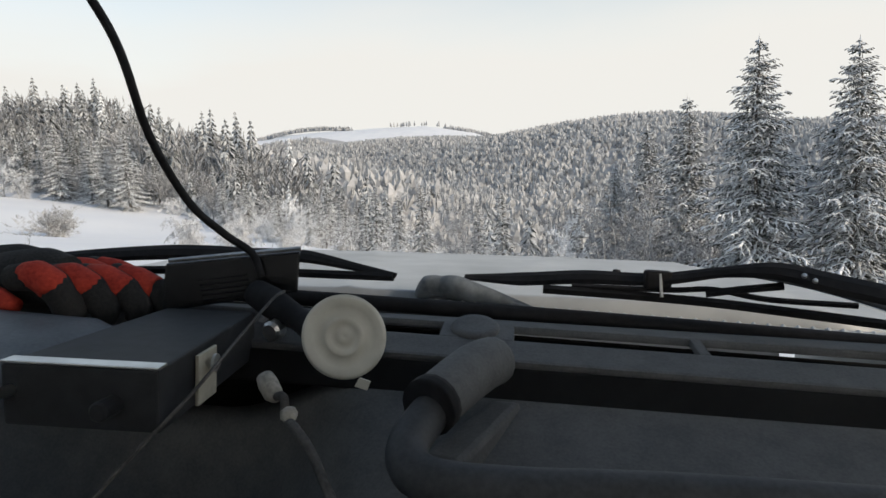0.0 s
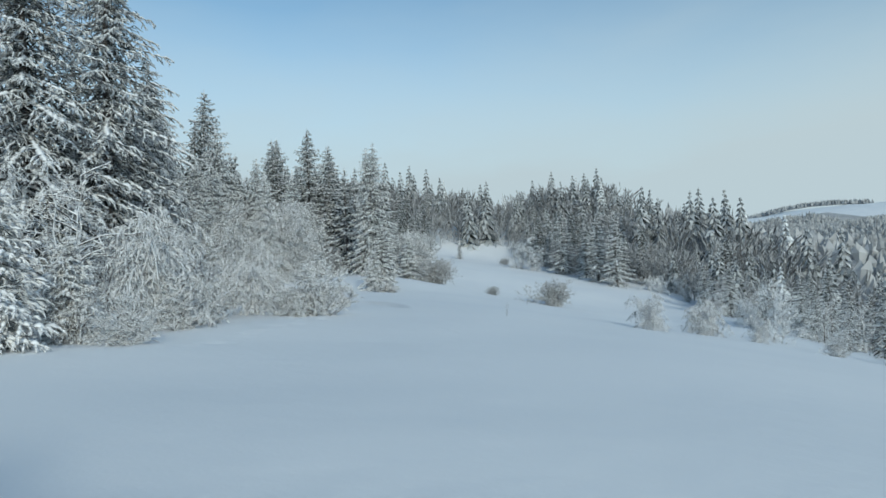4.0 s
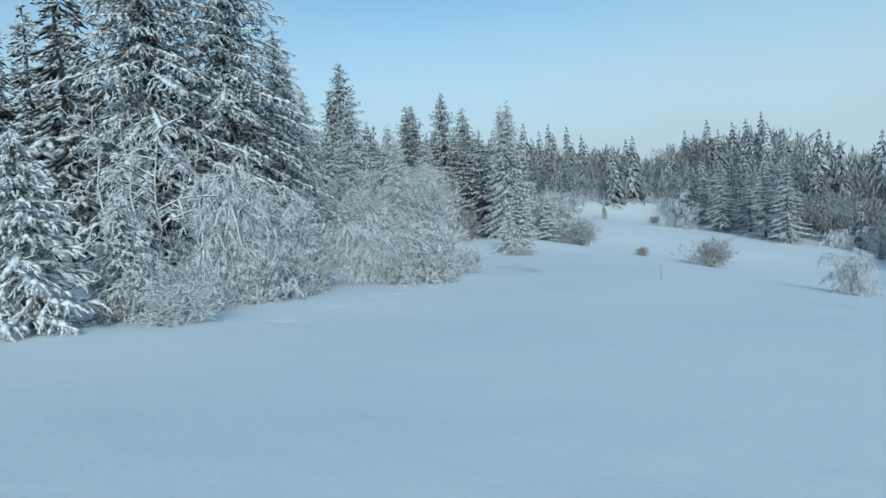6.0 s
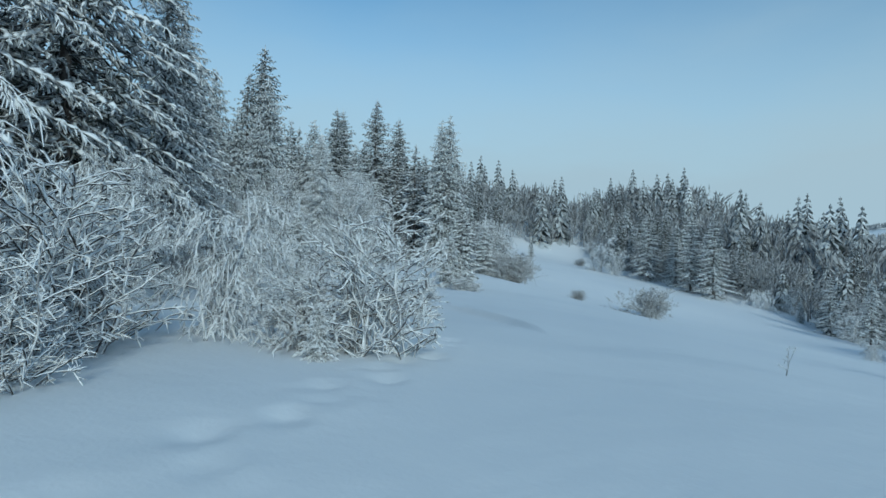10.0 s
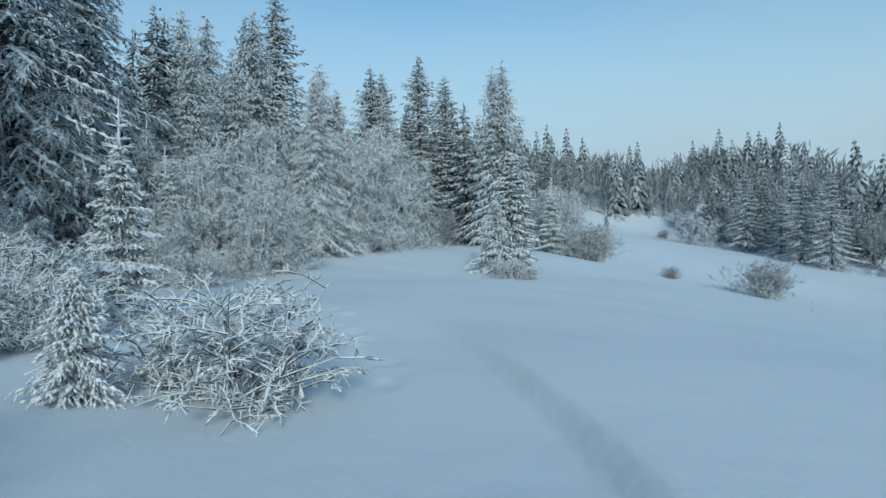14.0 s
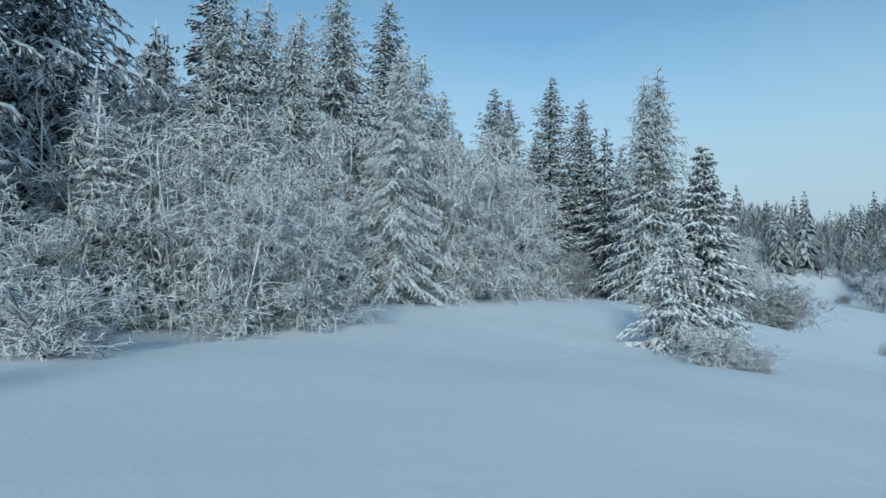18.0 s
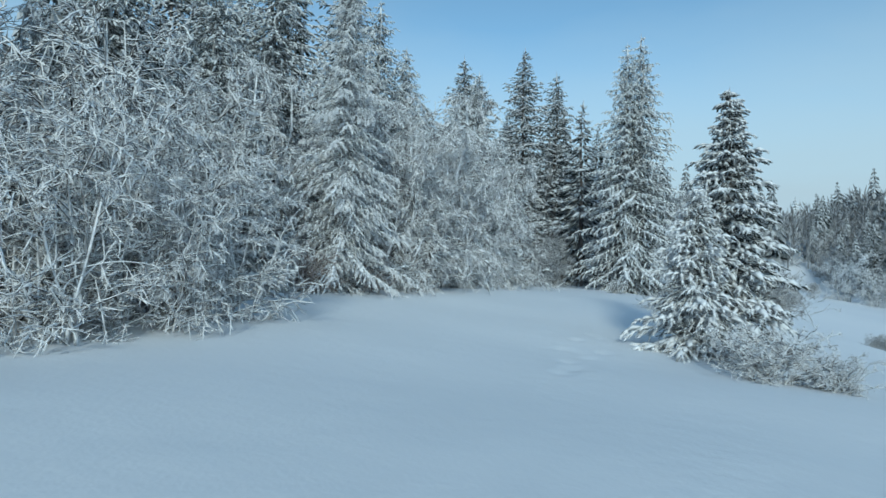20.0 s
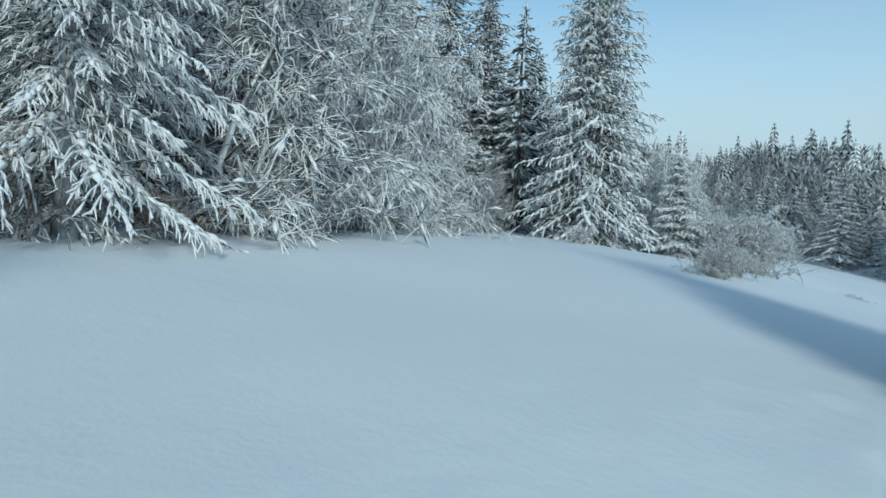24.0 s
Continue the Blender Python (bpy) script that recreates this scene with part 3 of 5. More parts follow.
# ---- single trees along the drive ----
SPR = "tree"
dark_a = set_down(spruce(14.2, 4.2, 11, SPRUCE_BOLD, 34, 9, 13, droop=0.42, hang=0.5, fine=4, slim=2.3, pads=0.72), 15.3, 29.9, "tall dark spruce with snow lying along its boughs", SPR, scale=0.9)
again(dark_a, 18.7, 28.5, 2.1, 0.9, "dark pointed spruce carrying snow beside another")
again(dark_a, 22.9, 32.6, 4.0, 0.9, "dark spruce behind two taller ones, snowy")
again(dark_a, 16.4, 42.3, 1.2, 1.06, "slim dark spruce with snowy boughs on the valley side")
again(dark_a, 15.6, 48.6, 3.3, 1.06, "small dark spruce top above rimed bushes")
again(dark_a, 12.2, 44.5, 0.4, 0.72, "thin dark spruce among grey bushes")

big = set_down(spruce(15.2, 4.6, 21, SPRUCE_OLD, 32, 8, 17, droop=0.62, hang=0.95, tip_up=0.12, size=0.8, fine=6, slim=1.25, spray=0.24, pads=0.9, pad_mat=RIME_PAD), -27.8, 8.0, "huge old spruce with drooping rime-coated boughs", SPR, scale=1.35)
again(big, -29.2, 11.6, 1.9, 1.3, "huge drooping spruce grown against its neighbour, rimed")
again(big, -12.2, 1.2, 4.1, 0.6, "dark drooping spruce at the wood's edge")
again(big, -39.6, 16.6, 0.8, 1.05, "big dark spruce deep in the wood")
again(big, -45.2, 18.6, 2.7, 1.0, "broad drooping spruce with frosted boughs")

mid = set_down(spruce(18.0, 5.6, 31, SPRUCE_RIME, 30, 8, 13, droop=0.55, hang=0.85, size=0.9, slim=2.2, bark=RIME_LIMB, fine=4, pads=0.85, pad_mat=RIME_PAD), -66.3, 53.4, "tall frosted spruce, one of a close pair", SPR)
again(mid, -66.2, 54.5, 2.0, 1.05, "tall frosted spruce, the higher of a close pair").scale = (0.88, 0.88, 1.05)
mid.scale = (0.84, 0.84, 1.0)
frosty = set_down(spruce(10.4, 3.3, 33, SPRUCE_WHITE, 30, 9, 24, droop=0.6, hang=0.9, size=0.8, slim=1.0, bark=RIME_LIMB, core_mat=INNER_RIME, fine=6, spray=0.18, gap=0.12, pads=0.6, pad_mat=RIME_PAD), -49.6, 29.7, "white rime-covered spruce standing before the wood", SPR, turn=2.3)
frosty.scale = (0.80, 0.80, 1.0)
for x, y, q, s in ((-51.9, 25.6, 1.3, 0.62), (-56.2, 27.8, 2.6, 0.85), (-57.4, 32.6, 0.7, 0.72), (-59.6, 34.6, 4.4, 0.66), (-48.6, 23.0, 3.3, 0.6), (-63.6, 40.2, 5.2, 0.7)):
    again(mid, x, y, q, s, "frosted spruce in the front row of the wood")
again(mid, -67.9, 26.8, 5.0, 1.02, "thin tall frosted spruce above the bushes")
again(mid, -64.5, 24.5, 3.0, 0.96, "thin frosted spruce leaning to its neighbour")
k_tree = set_down(spruce(24.5, 7.0, 41, SPRUCE_BOLD, 32, 9, 13, droop=0.42, hang=0.5, size=1.0, slim=3.0, fine=4, pads=0.8), -76.0, 34.5, "very tall dark spruce with a ragged snowy top", SPR)
again(k_tree, -85.0, 55.0, 1.4, 0.97, "tall dark pointed spruce beyond the rimed trees")
again(k_tree, -83.0, 57.6, 2.8, 0.86, "frosted dark spruce beside a taller one")
again(k_tree, -92.0, 53.0, 3.9, 0.93, "dark spruce top showing over the wood")
again(k_tree, -82.0, 47.0, 4.9, 0.84, "dark spruce top showing over rimed crowns")

set_down(spruce(6.1, 1.85, 51, SPRUCE_BOLD, 22, 9, 13, droop=0.48, hang=0.55, tip_up=0.14, size=1.0, slim=1.2, fine=8, gap=0.08, spray=0.18, pads=1.45), -41.2, 36.9, "young dark spruce with snow pads on its boughs", SPR)
def slim_spruce():
    """A young spruce in clear tiers, with a long bare leader above."""
    root = spruce(3.05, 1.05, 61, SPRUCE_WHITE, 13, 7, 13, droop=0.34, hang=0.4, size=1.0, bark=RIME_LIMB, core_mat=INNER_RIME, fine=5, slim=1.3, tip_up=0.12, gap=0.04, pads=0.95)
    top = Soup(np.random.default_rng(62))
    top.rods([[0, 0, 2.9]], [[0.02, 0.01, 3.95]], 0.035, 0.018)
    for z, n, r in ((3.08, 6, 0.30), (3.22, 5, 0.22), (3.45, 5, 0.20), (3.62, 4, 0.12)):
        a = np.arange(n) * 6.283 / n + z
        p = np.stack([0 * a, 0 * a, 0 * a + z], 1)
        top.rods(p, p + np.stack([r * np.cos(a), r * np.sin(a), 0.05 + 0 * a], 1), 0.024, 0.012)
    v, f = top.done()
    mesh_object("leader", v, f, SPRUCE_WHITE, root, "thin rimed leader shoot", smooth=True)
    return root


snowy = set_down(slim_spruce(), -29.0, 19.25, "slim young spruce wholly white with rime", SPR)
again(snowy, -63.9, 58.7, 1.1, 1.95, "tiered spruce under snow beside a tall pair")
bushy = set_down(spruce(2.95, 1.3, 62, SPRUCE_WHITE, 18, 8, 11, droop=0.42, hang=0.7, size=0.95, bark=RIME_LIMB, core_mat=INNER_RIME, fine=6, slim=1.1, bare=0.02, pads=1.25), -9.75, 4.95, "bushy young spruce white with rime", SPR)
again(bushy, -40.9, 35.7, 0.9, 1.22, "half-grown snowy spruce pressed against a darker one")
again(bushy, -10.75, 6.3, 2.0, 0.72, "low bushy spruce drooping with rime")
again(bushy, -22.9, 18.7, 4.0, 0.40, "little spruce buried in rime beside a bush")
again(bushy, -14.0, 13.15, 1.0, 0.24, "tuft of a tiny spruce at the foot of a bush")
again(bushy, -24.6, 17.3, 2.2, 0.5, "little spruce bent under rime")
again(snowy, -136.0, 139.0, 2.4, 1.65, "lone little white spruce high on the slope")
again(snowy, -45.5, 24.5, 0.3, 0.75, "small snowy spruce at the foot of the wood")
again(snowy, -48.5, 27.0, 4.0, 0.7, "small snowy spruce before a bigger tree")

# ---- rimed birches and bushes ----
BIR, BSH = "tree", "bush"
weep = set_down(bare_tree(4.4, 71, 6, 0.40, 0.85, twig=NEAR_TWIG, limb=NEAR_TWIG, boughs=14, subs=9, fine=6, thick=1.45, spray=1.0, pads=0.8), -13.3, 8.5, "young birch bent over by hanging rimed twigs", BIR, scale=1.0)
again(weep, -16.3, 12.6, 2.0, 0.74, "small weeping birch thick with rime")
again(weep, -19.5, 14.6, 4.1, 0.72, "drooping white birch at the wood's edge")
slim = set_down(bare_tree(4.6, 72, 1, 0.36, 0.25, twig=NEAR_TWIG, limb=COATED, boughs=24, subs=6, fine=4, thick=1.5, name="birch"), -13.6, 6.6, "slender upright birch covered with rime", BIR, scale=0.95)
again(slim, -14.1, 9.2, 1.0, 0.85, "slender rimed birch rising over a weeping one")
again(slim, -23.0, 9.0, 3.0, 1.3, "slender rimed birch in the thicket")
shrub = set_down(bare_tree(2.1, 73, 16, 0.60, 0.12, twig=NEAR_TWIG, limb=COATED, boughs=8, subs=5, fine=4, thick=1.5, name="bush", base=0.03, spray=0.85, pads=0.7, coat=0.005, foot_wide=0.13), -14.3, 14.1, "spreading bush with thick white rime on its twigs", BSH)
for x, y, q, s in ((-15.2, 10.4, 1.0, 1.2), (-12.2, 8.9, 2.2, 0.75), (-10.3, 6.3, 3.1, 0.62), (-16.6, 10.9, 4.4, 1.3), (-11.3, 7.6, 5.3, 0.6), (-19.7, 15.1, 0.6, 0.75), (-15.0, 13.2, 3.0, 0.55), (-13.6, 10.0, 5.0, 0.8)):
    again(shrub, x, y, q, s, group="rimed bushes along the wood")
low = set_down(bare_tree(1.35, 74, 15, 1.0, 0.25, twig=NEAR_TWIG, limb=COATED, boughs=8, subs=6, fine=6, thick=1.15, spray=0.8, name="bush", base=0.05, pads=0.6, coat=0.004, foot_wide=0.12), -22.3, 20.1, "low bush bowed under rime beside the track", BSH)
for x, y, q, s in ((-23.3, 19.6, 2.0, 0.85), (-27.6, 17.8, 1.9, 1.15), (-29.8, 16.9, 3.2, 1.3), (-25.6, 18.2, 4.4, 0.85), (-25.0, 16.0, 0.9, 1.2), (-38.0, 34.4, 1.0, 0.8), (-37.2, 34.9, 3.6, 0.55), (-39.3, 35.4, 5.0, 0.7), (-36.9, 21.6, 2.9, 1.1), (-9.4, 6.9, 1.7, 0.6), (-62.0, 49.5, 0.5, 0.8)):
    again(low, x, y, q, s, "low rimed bush sticking out of the snow")
sapling = set_down(bare_tree(2.45, 75, 1, 0.55, 0.22, twig=NEAR_TWIG, limb=COATED, boughs=19, subs=5, fine=4, thick=1.6, spray=0.8, name="sapling", base=0.10, coat=0.009), -16.4, 15.65, "bare sapling with thick rime along every twig", BIR, lean=0.04)
sapling.scale = (1.1, 1.1, 1.06)
again(sapling, -27.4, 16.2, 2.4, 0.9)
for x, y, q, s in ((-13.7, 6.9, 1.2, 1.7), (-14.2, 9.0, 4.0, 1.4)):
    again(sapling, x, y, q, s, "tall rimed sapling before a dark spruce")
for x, y, q, s in ((-15.0, 13.9, 0.8, 0.72), (-14.7, 13.5, 3.3, 0.66), (-14.6, 14.5, 5.1, 0.7)):
    again(sapling, x, y, q, s, "rimed sapling standing in a frosted bush")
again(sapling, -15.6, 9.9, 4.0, 0.85, "rimed sapling standing in a frosted bush")
fan = set_down(bare_tree(1.45, 82, 19, 1.1, 0.5, twig=NEAR_TWIG, limb=COATED, boughs=6, subs=5, fine=5, thick=1.0, spray=0.8, name="bush", base=0.22, coat=0.003, foot_wide=0.12), -18.1, 16.5, "spreading fan of thin dark stems crusted with rime", BSH)
again(fan, -19.6, 16.9, 2.0, 0.85, "spreading fan of thin dark stems crusted with rime", BSH)
again(fan, -14.8, 13.4, 4.2, 0.8, "spreading fan of thin dark stems crusted with rime", BSH)
thicket = set_down(bare_tree(4.0, 76, 9, 0.5, 0.3, twig=NEAR_TWIG, limb=COATED, boughs=12, subs=8, fine=6, thick=1.3, name="bush", base=0.06, spray=0.9, pads=0.75), -40.3, 24.1, "tall thicket of grey stems frosted white", BSH)
for x, y, q, s in ((-43.6, 24.6, 1.1, 1.15), (-40.2, 21.2, 2.3, 0.95), (-37.8, 20.6, 3.7, 0.8), (-42.8, 22.3, 4.5, 1.2), (-35.4, 17.0, 5.2, 0.8), (-27.5, 12.8, 0.4, 0.85), (-32.5, 14.2, 2.6, 0.9), (-46.0, 22.5, 0.9, 1.3), (-25.0, 10.8, 3.3, 0.9), (-44.8, 23.4, 1.3, 1.9), (-42.4, 20.4, 2.7, 1.7), (-41.2, 22.6, 3.9, 1.35), (-47.0, 25.4, 0.2, 1.7), (-52.4, 32.6, 5.3, 1.7), (-41.8, 25.6, 0.7, 0.95), (-43.0, 26.2, 2.0, 1.05), (-42.0, 24.4, 5.9, 1.2)):
    again(thicket, x, y, q, s, group="frosted thickets at the wood's edge")
crown = set_down(bare_tree(11.0, 77, 3, 0.36, 0.5, twig=NEAR_TWIG, limb=COATED, boughs=27, subs=14, fine=8, thick=1.8, name="beech", base=0.05, spray=0.95, pads=1.05), -58.0, 35.6, "broad leafless tree white with rime to the ground", BIR)
for x, y, q, s in ((-61.5, 37.8, 1.2, 1.2), (-66.0, 40.5, 2.5, 1.25), (-56.5, 27.5, 4.0, 0.95), (-60.0, 30.0, 5.1, 1.1), (-71.0, 46.0, 0.6, 1.0), (-51.0, 24.0, 1.8, 0.85), (-33.0, 12.5, 0.2, 0.85), (-39.0, 17.0, 5.6, 0.8), (-24.5, 12.6, 2.1, 0.5), (-35.5, 14.0, 3.9, 0.6), (-54.5, 33.0, 0.9, 0.62), (-57.0, 36.8, 2.9, 0.8), (-48.5, 25.2, 4.9, 0.6), (-52.6, 32.4, 2.2, 0.95), (-55.4, 34.4, 5.5, 1.15), (-67.5, 42.4, 1.6, 1.25), (-62.4, 40.6, 3.1, 1.2), (-47.8, 21.0, 3.6, 0.95), (-52.6, 27.4, 0.5, 1.05)):
    again(crown, x, y, q, s, "leafless tree of the wood's edge, frosted white")
for x, y, q, s in ((-67.5, 62.0, 3.4, 0.95), (-69.5, 65.0, 0.9, 1.0), (-72.5, 67.8, 5.0, 1.0), (-71.0, 63.5, 2.2, 0.9), (-75.5, 63.0, 4.2, 0.8)):
    again(crown, x, y, q, s, "frosted leafless tree behind a snowy tiered spruce")

brush = set_down(bare_tree(1.5, 84, 13, 0.75, 0.1, twig=BROWN_TWIG, limb=BROWN_TWIG, boughs=7, subs=5, fine=4, thick=0.9, name="bush", base=0.1, foot_wide=0.2), -48.3, 28.5, "brown leafless brush under a rimed spruce", BSH)
for x, y, q, s in ((-49.0, 29.0, 2.0, 0.9), (-48.1, 27.6, 4.2, 0.8), (-50.0, 31.0, 0.9, 0.7)):
    again(brush, x, y, q, s, "brown leafless brush under a rimed spruce")

filler = set_down(bare_tree(3.8, 81, 7, 0.55, 0.2, boughs=9, subs=7, fine=5, thick=1.2, name="bush", base=0.05, spray=1.0, pads=0.8), -16.8, 8.2, "frosted brush filling the wood's edge", BSH)
fill_rng = random.Random(9)
for i in range(56):
    if 11 < i < 22 or (i < 12 and i % 3):
        continue
    fu = 10 + i * 1.05 + fill_rng.uniform(-0.4, 0.4)
    fv = -3.6 - fill_rng.uniform(0.0, 4.5) - (1.6 if 34 < fu < 46 else 0.0)
    fx, fy = xy(fu, fv)
    sort, lo, hi, words, kind = ((filler, 0.35, 0.75, "frosted brush filling the wood's edge", BSH), (weep, 0.45, 0.85, "weeping birch, white with rime, at the wood's edge", BIR), (snowy, 0.8, 1.6, "young spruce white with rime at the wood's edge", SPR), (slim, 0.7, 1.1, "slender rimed birch at the wood's edge", BIR), (filler, 0.6, 1.15, "frosted brush filling the wood's edge", BSH))[fill_rng.randrange(5)]
    turn, size = fill_rng.uniform(0, 6.28), fill_rng.uniform(lo, hi)
    if fu > 16 or size < 0.7:               # little grows before the big spruce
        again(sort, float(fx), float(fy), turn, size, words, kind, "growth along the wood")

# bushes on the open slope
clump = set_down(bare_tree(1.5, 78, 34, 0.95, 0.1, twig=BUSH_TWIG, limb=BUSH_TWIG, boughs=8, subs=5, fine=5, thick=1.35, name="bush", base=0.06, spray=0.9, foot_wide=0.22), -55.0, 80.0, "round grey-brown bush alone on the snow slope", BSH, scale=2.1)
clump.scale = (2.7, 2.7, 2.9)
for x, y, q, s in ((-62.3, 61.9, 1.0, 2.5), (-61.3, 60.9, 2.6, 2.0), (-63.6, 63.0, 4.0, 2.5), (-49.6, 42.4, 0.5, 0.55), (-50.5, 44.4, 3.0, 0.6), (-62.0, 74.0, 2.0, 1.0), (-124.0, 147.0, 1.1, 1.6)):
    again(clump, x, y, q, s, "rounded grey bush dusted with rime", flat=1.0)
twig = set_down(bare_tree(0.75, 79, 2, 0.7, 0.2, boughs=3, subs=2, fine=1, thick=0.7, name="twig"), -11.9, 20.6, "bare twig poking out of the snow", "twig", scale=0.7)
again(twig, -31.0, 45.0, 2.0, 0.8)

# rimed growth along the rim of the slope
for i, (x, y, s) in enumerate(((-10.3, 28.1, 0.95), (-11.3, 29.6, 1.1), (-8.7, 30.9, 1.15), (-7.2, 32.5, 0.9), (-10.5, 33.0, 1.0), (-4.5, 33.0, 0.7), (-1.1, 31.5, 0.55), (1.0, 27.0, 0.5), (2.6, 21.0, 0.4), (4.2, 18.5, 0.4), (-2.6, 34.0, 0.6), (-13.5, 41.0, 0.9), (-16.0, 47.0, 1.0), (6.4, 19.5, 0.4), (-20.0, 55.0, 1.1), (-24.0, 62.0, 1.1), (5.6, 22.0, 0.45))):
    again(weep if i % 3 == 0 or i < 5 else shrub, x, y, i * 1.3, s * (0.58 if i % 3 == 0 or i < 5 else 1.0), "rimed bush on the rim of the slope", BSH, "bushes on the rim", flat=0.85)
white = set_down(bare_tree(4.6, 80, 2, 0.5, 0.1, twig=WHITE_TWIG, boughs=18, subs=9, fine=8, thick=2.0, name="birch", base=0.1), 7.1, 32.3, "small round birch white with rime at the valley's rim", BIR)
again(white, -9.0, 40.0, 1.4, 1.0, "small round rimed tree on the rim")

# ---- the woods ----
def wood_sorts():
    """Plainer trees for the woods: dark spruce, rimed spruce, rimed broadleaf, grey broadleaf."""
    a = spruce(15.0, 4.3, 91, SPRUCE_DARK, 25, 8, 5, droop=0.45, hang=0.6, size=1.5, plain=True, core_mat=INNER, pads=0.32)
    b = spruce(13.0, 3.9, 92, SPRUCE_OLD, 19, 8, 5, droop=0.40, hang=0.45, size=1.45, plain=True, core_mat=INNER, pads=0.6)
    c = bare_tree(10.5, 93, 3, 0.42, 0.35, boughs=14, subs=6, fine=3, thick=3.0, name="beech", base=0.04, spray=1.6, pads=1.3)
    d = bare_tree(10.5, 94, 4, 0.46, 0.1, twig=GREY_TWIG, limb=GREY_TWIG, boughs=14, subs=6, fine=4, thick=3.2, name="beech", base=0.05, spray=1.9)
    return a, b, c, d


SORTS = wood_sorts()
WORDS = ("dark spruce of the wood, snow on its boughs", "rimed spruce of the wood", "frosted leafless tree of the wood", "grey leafless tree of the wood")
place_rng = random.Random(5)
used, first_done = [], [False] * 4
CLEAR = ((-136.0, 139.0, 13.0), (-128.0, 128.0, 9.0), (-124.0, 147.0, 6.0))      # open snow round the head of the track


def free(x, y, gap):
    if any((x - a) ** 2 + (y - b) ** 2 < r * r for a, b, r in CLEAR) or any((x - a) ** 2 + (y - b) ** 2 < gap * gap for a, b in used):
        return False
    used.append((x, y))
    return True


def plant(x, y, kinds, lo, hi, gap, group):
    if not free(x, y, gap):
        return False
    k = place_rng.choice(kinds)
    s, q = place_rng.uniform(lo, hi), place_rng.uniform(0, 6.28)
    if not first_done[k]:
        first_done[k] = True
        SORTS[k].matrix_basis = stand(x, y, q, s)
        tagged(SORTS[k], WORDS[k], "tree", group)
    else:
        again(SORTS[k], x, y, q, s, WORDS[k], "tree", group)
    return True


def left_edge(u):
    return -7.5 + 19 * float(step(82, 98, u)) + 17 * float(step(100, 190, u))


def front(u):
    """Where the wood begins on the far side of the slope."""
    return float(rim(u)) + 12 * math.exp(-((u - 120) / 20) ** 2) - 2 * float(step(140, 160, u))


# trees that stand out before the far wood
tiered = set_down(spruce(17.5, 5.2, 95, SPRUCE_RIME, 19, 9, 12, droop=0.40, hang=0.4, size=1.0, slim=2.0, fine=4, tip_up=0.12, gap=0.05, core_mat=INNER, pads=0.85), -94.6, 137.6, "tall spruce with thick snow on every tier of boughs", "tree")
for x, y, q, s in ((-72.8, 128.3, 1.2, 1.0), (-79.5, 131.0, 2.7, 0.95), (-86.0, 135.5, 4.1, 0.8), (-20.7, 82.6, 0.7, 0.42), (-18.6, 80.4, 3.2, 0.36), (-26.5, 88.0, 5.0, 0.45), (-37.0, 103.0, 2.2, 0.5), (-46.0, 114.0, 1.0, 0.55)):
    used.append((x, y))
    again(tiered, x, y, q, s, "snowy spruce with white tiers of boughs before the wood", "tree")
broad = set_down(bare_tree(12.0, 96, 4, 0.5, 0.35, twig=WHITE_TWIG, limb=GREY_TWIG, boughs=15, subs=8, fine=5, thick=4.0, name="beech", base=0.03, spray=1.8), -109.0, 137.0, "spreading leafless tree white with rime before the wood", "tree")
for x, y, q, s in ((-104.0, 137.5, 2.0, 0.8), (-30.5, 92.0, 1.0, 0.5), (-27.5, 86.0, 3.0, 0.42), (-41.0, 108.0, 4.2, 0.5), (-60.0, 133.5, 5.1, 0.55)):
    used.append((x, y))
    again(broad, x, y, q, s, "spreading leafless tree white with rime before the wood", "tree")
used.extend(((-94.6, 137.6), (-109.0, 137.0), (-64.2, 131.0)))
set_down(bare_tree(6.2, 97, 8, 0.95, 0.9, twig=WHITE_TWIG, limb=WHITE_TWIG, boughs=9, subs=6, fine=4, thick=5.5, name="bush", base=0.1, spray=1.2), -64.2, 131.0, "bowed tree buried in a white load of snow", "bush")
again(snowy, -55.6, 127.0, 1.9, 1.15, "small white cone of a spruce before the wood", "tree")

# the wood beside the track
for _ in range(500):
    u, v = place_rng.uniform(8, 125), place_rng.uniform(-34, 12)
    if v < left_edge(u) - (7.0 if u < 24 else 4.0 if u < 76 else 1.0):
        x, y = xy(u, v)
        plant(float(x), float(y), (0, 1, 1, 1, 2), 0.85, 1.3, 3.6, "the wood beside the track")
# the first rows round the head of the slope
for i in range(700):
    u = place_rng.uniform(95, 215)
    if i % 2:
        v = front(u) + place_rng.uniform(3.5, 11)
    else:
        v = left_edge(u) - place_rng.uniform(0, 8)
    x, y = xy(u, v)
    plant(float(x), float(y), (0, 0, 1, 2, 3, 3, 3, 3, 3), 0.75, 1.25, 3.9, "the wood round the slope")
for _ in range(120):
    u, v = place_rng.uniform(16, 95), 0
    v = float(rim(u)) + place_rng.uniform(6, 22)
    x, y = xy(u, v)
    s = 0.34 + 0.006 * max(0.0, u - 30)
    plant(float(x), float(y), (1, 1, 2, 2, 2, 3), s, s + 0.22, 3.6, "the wood on the valley side")


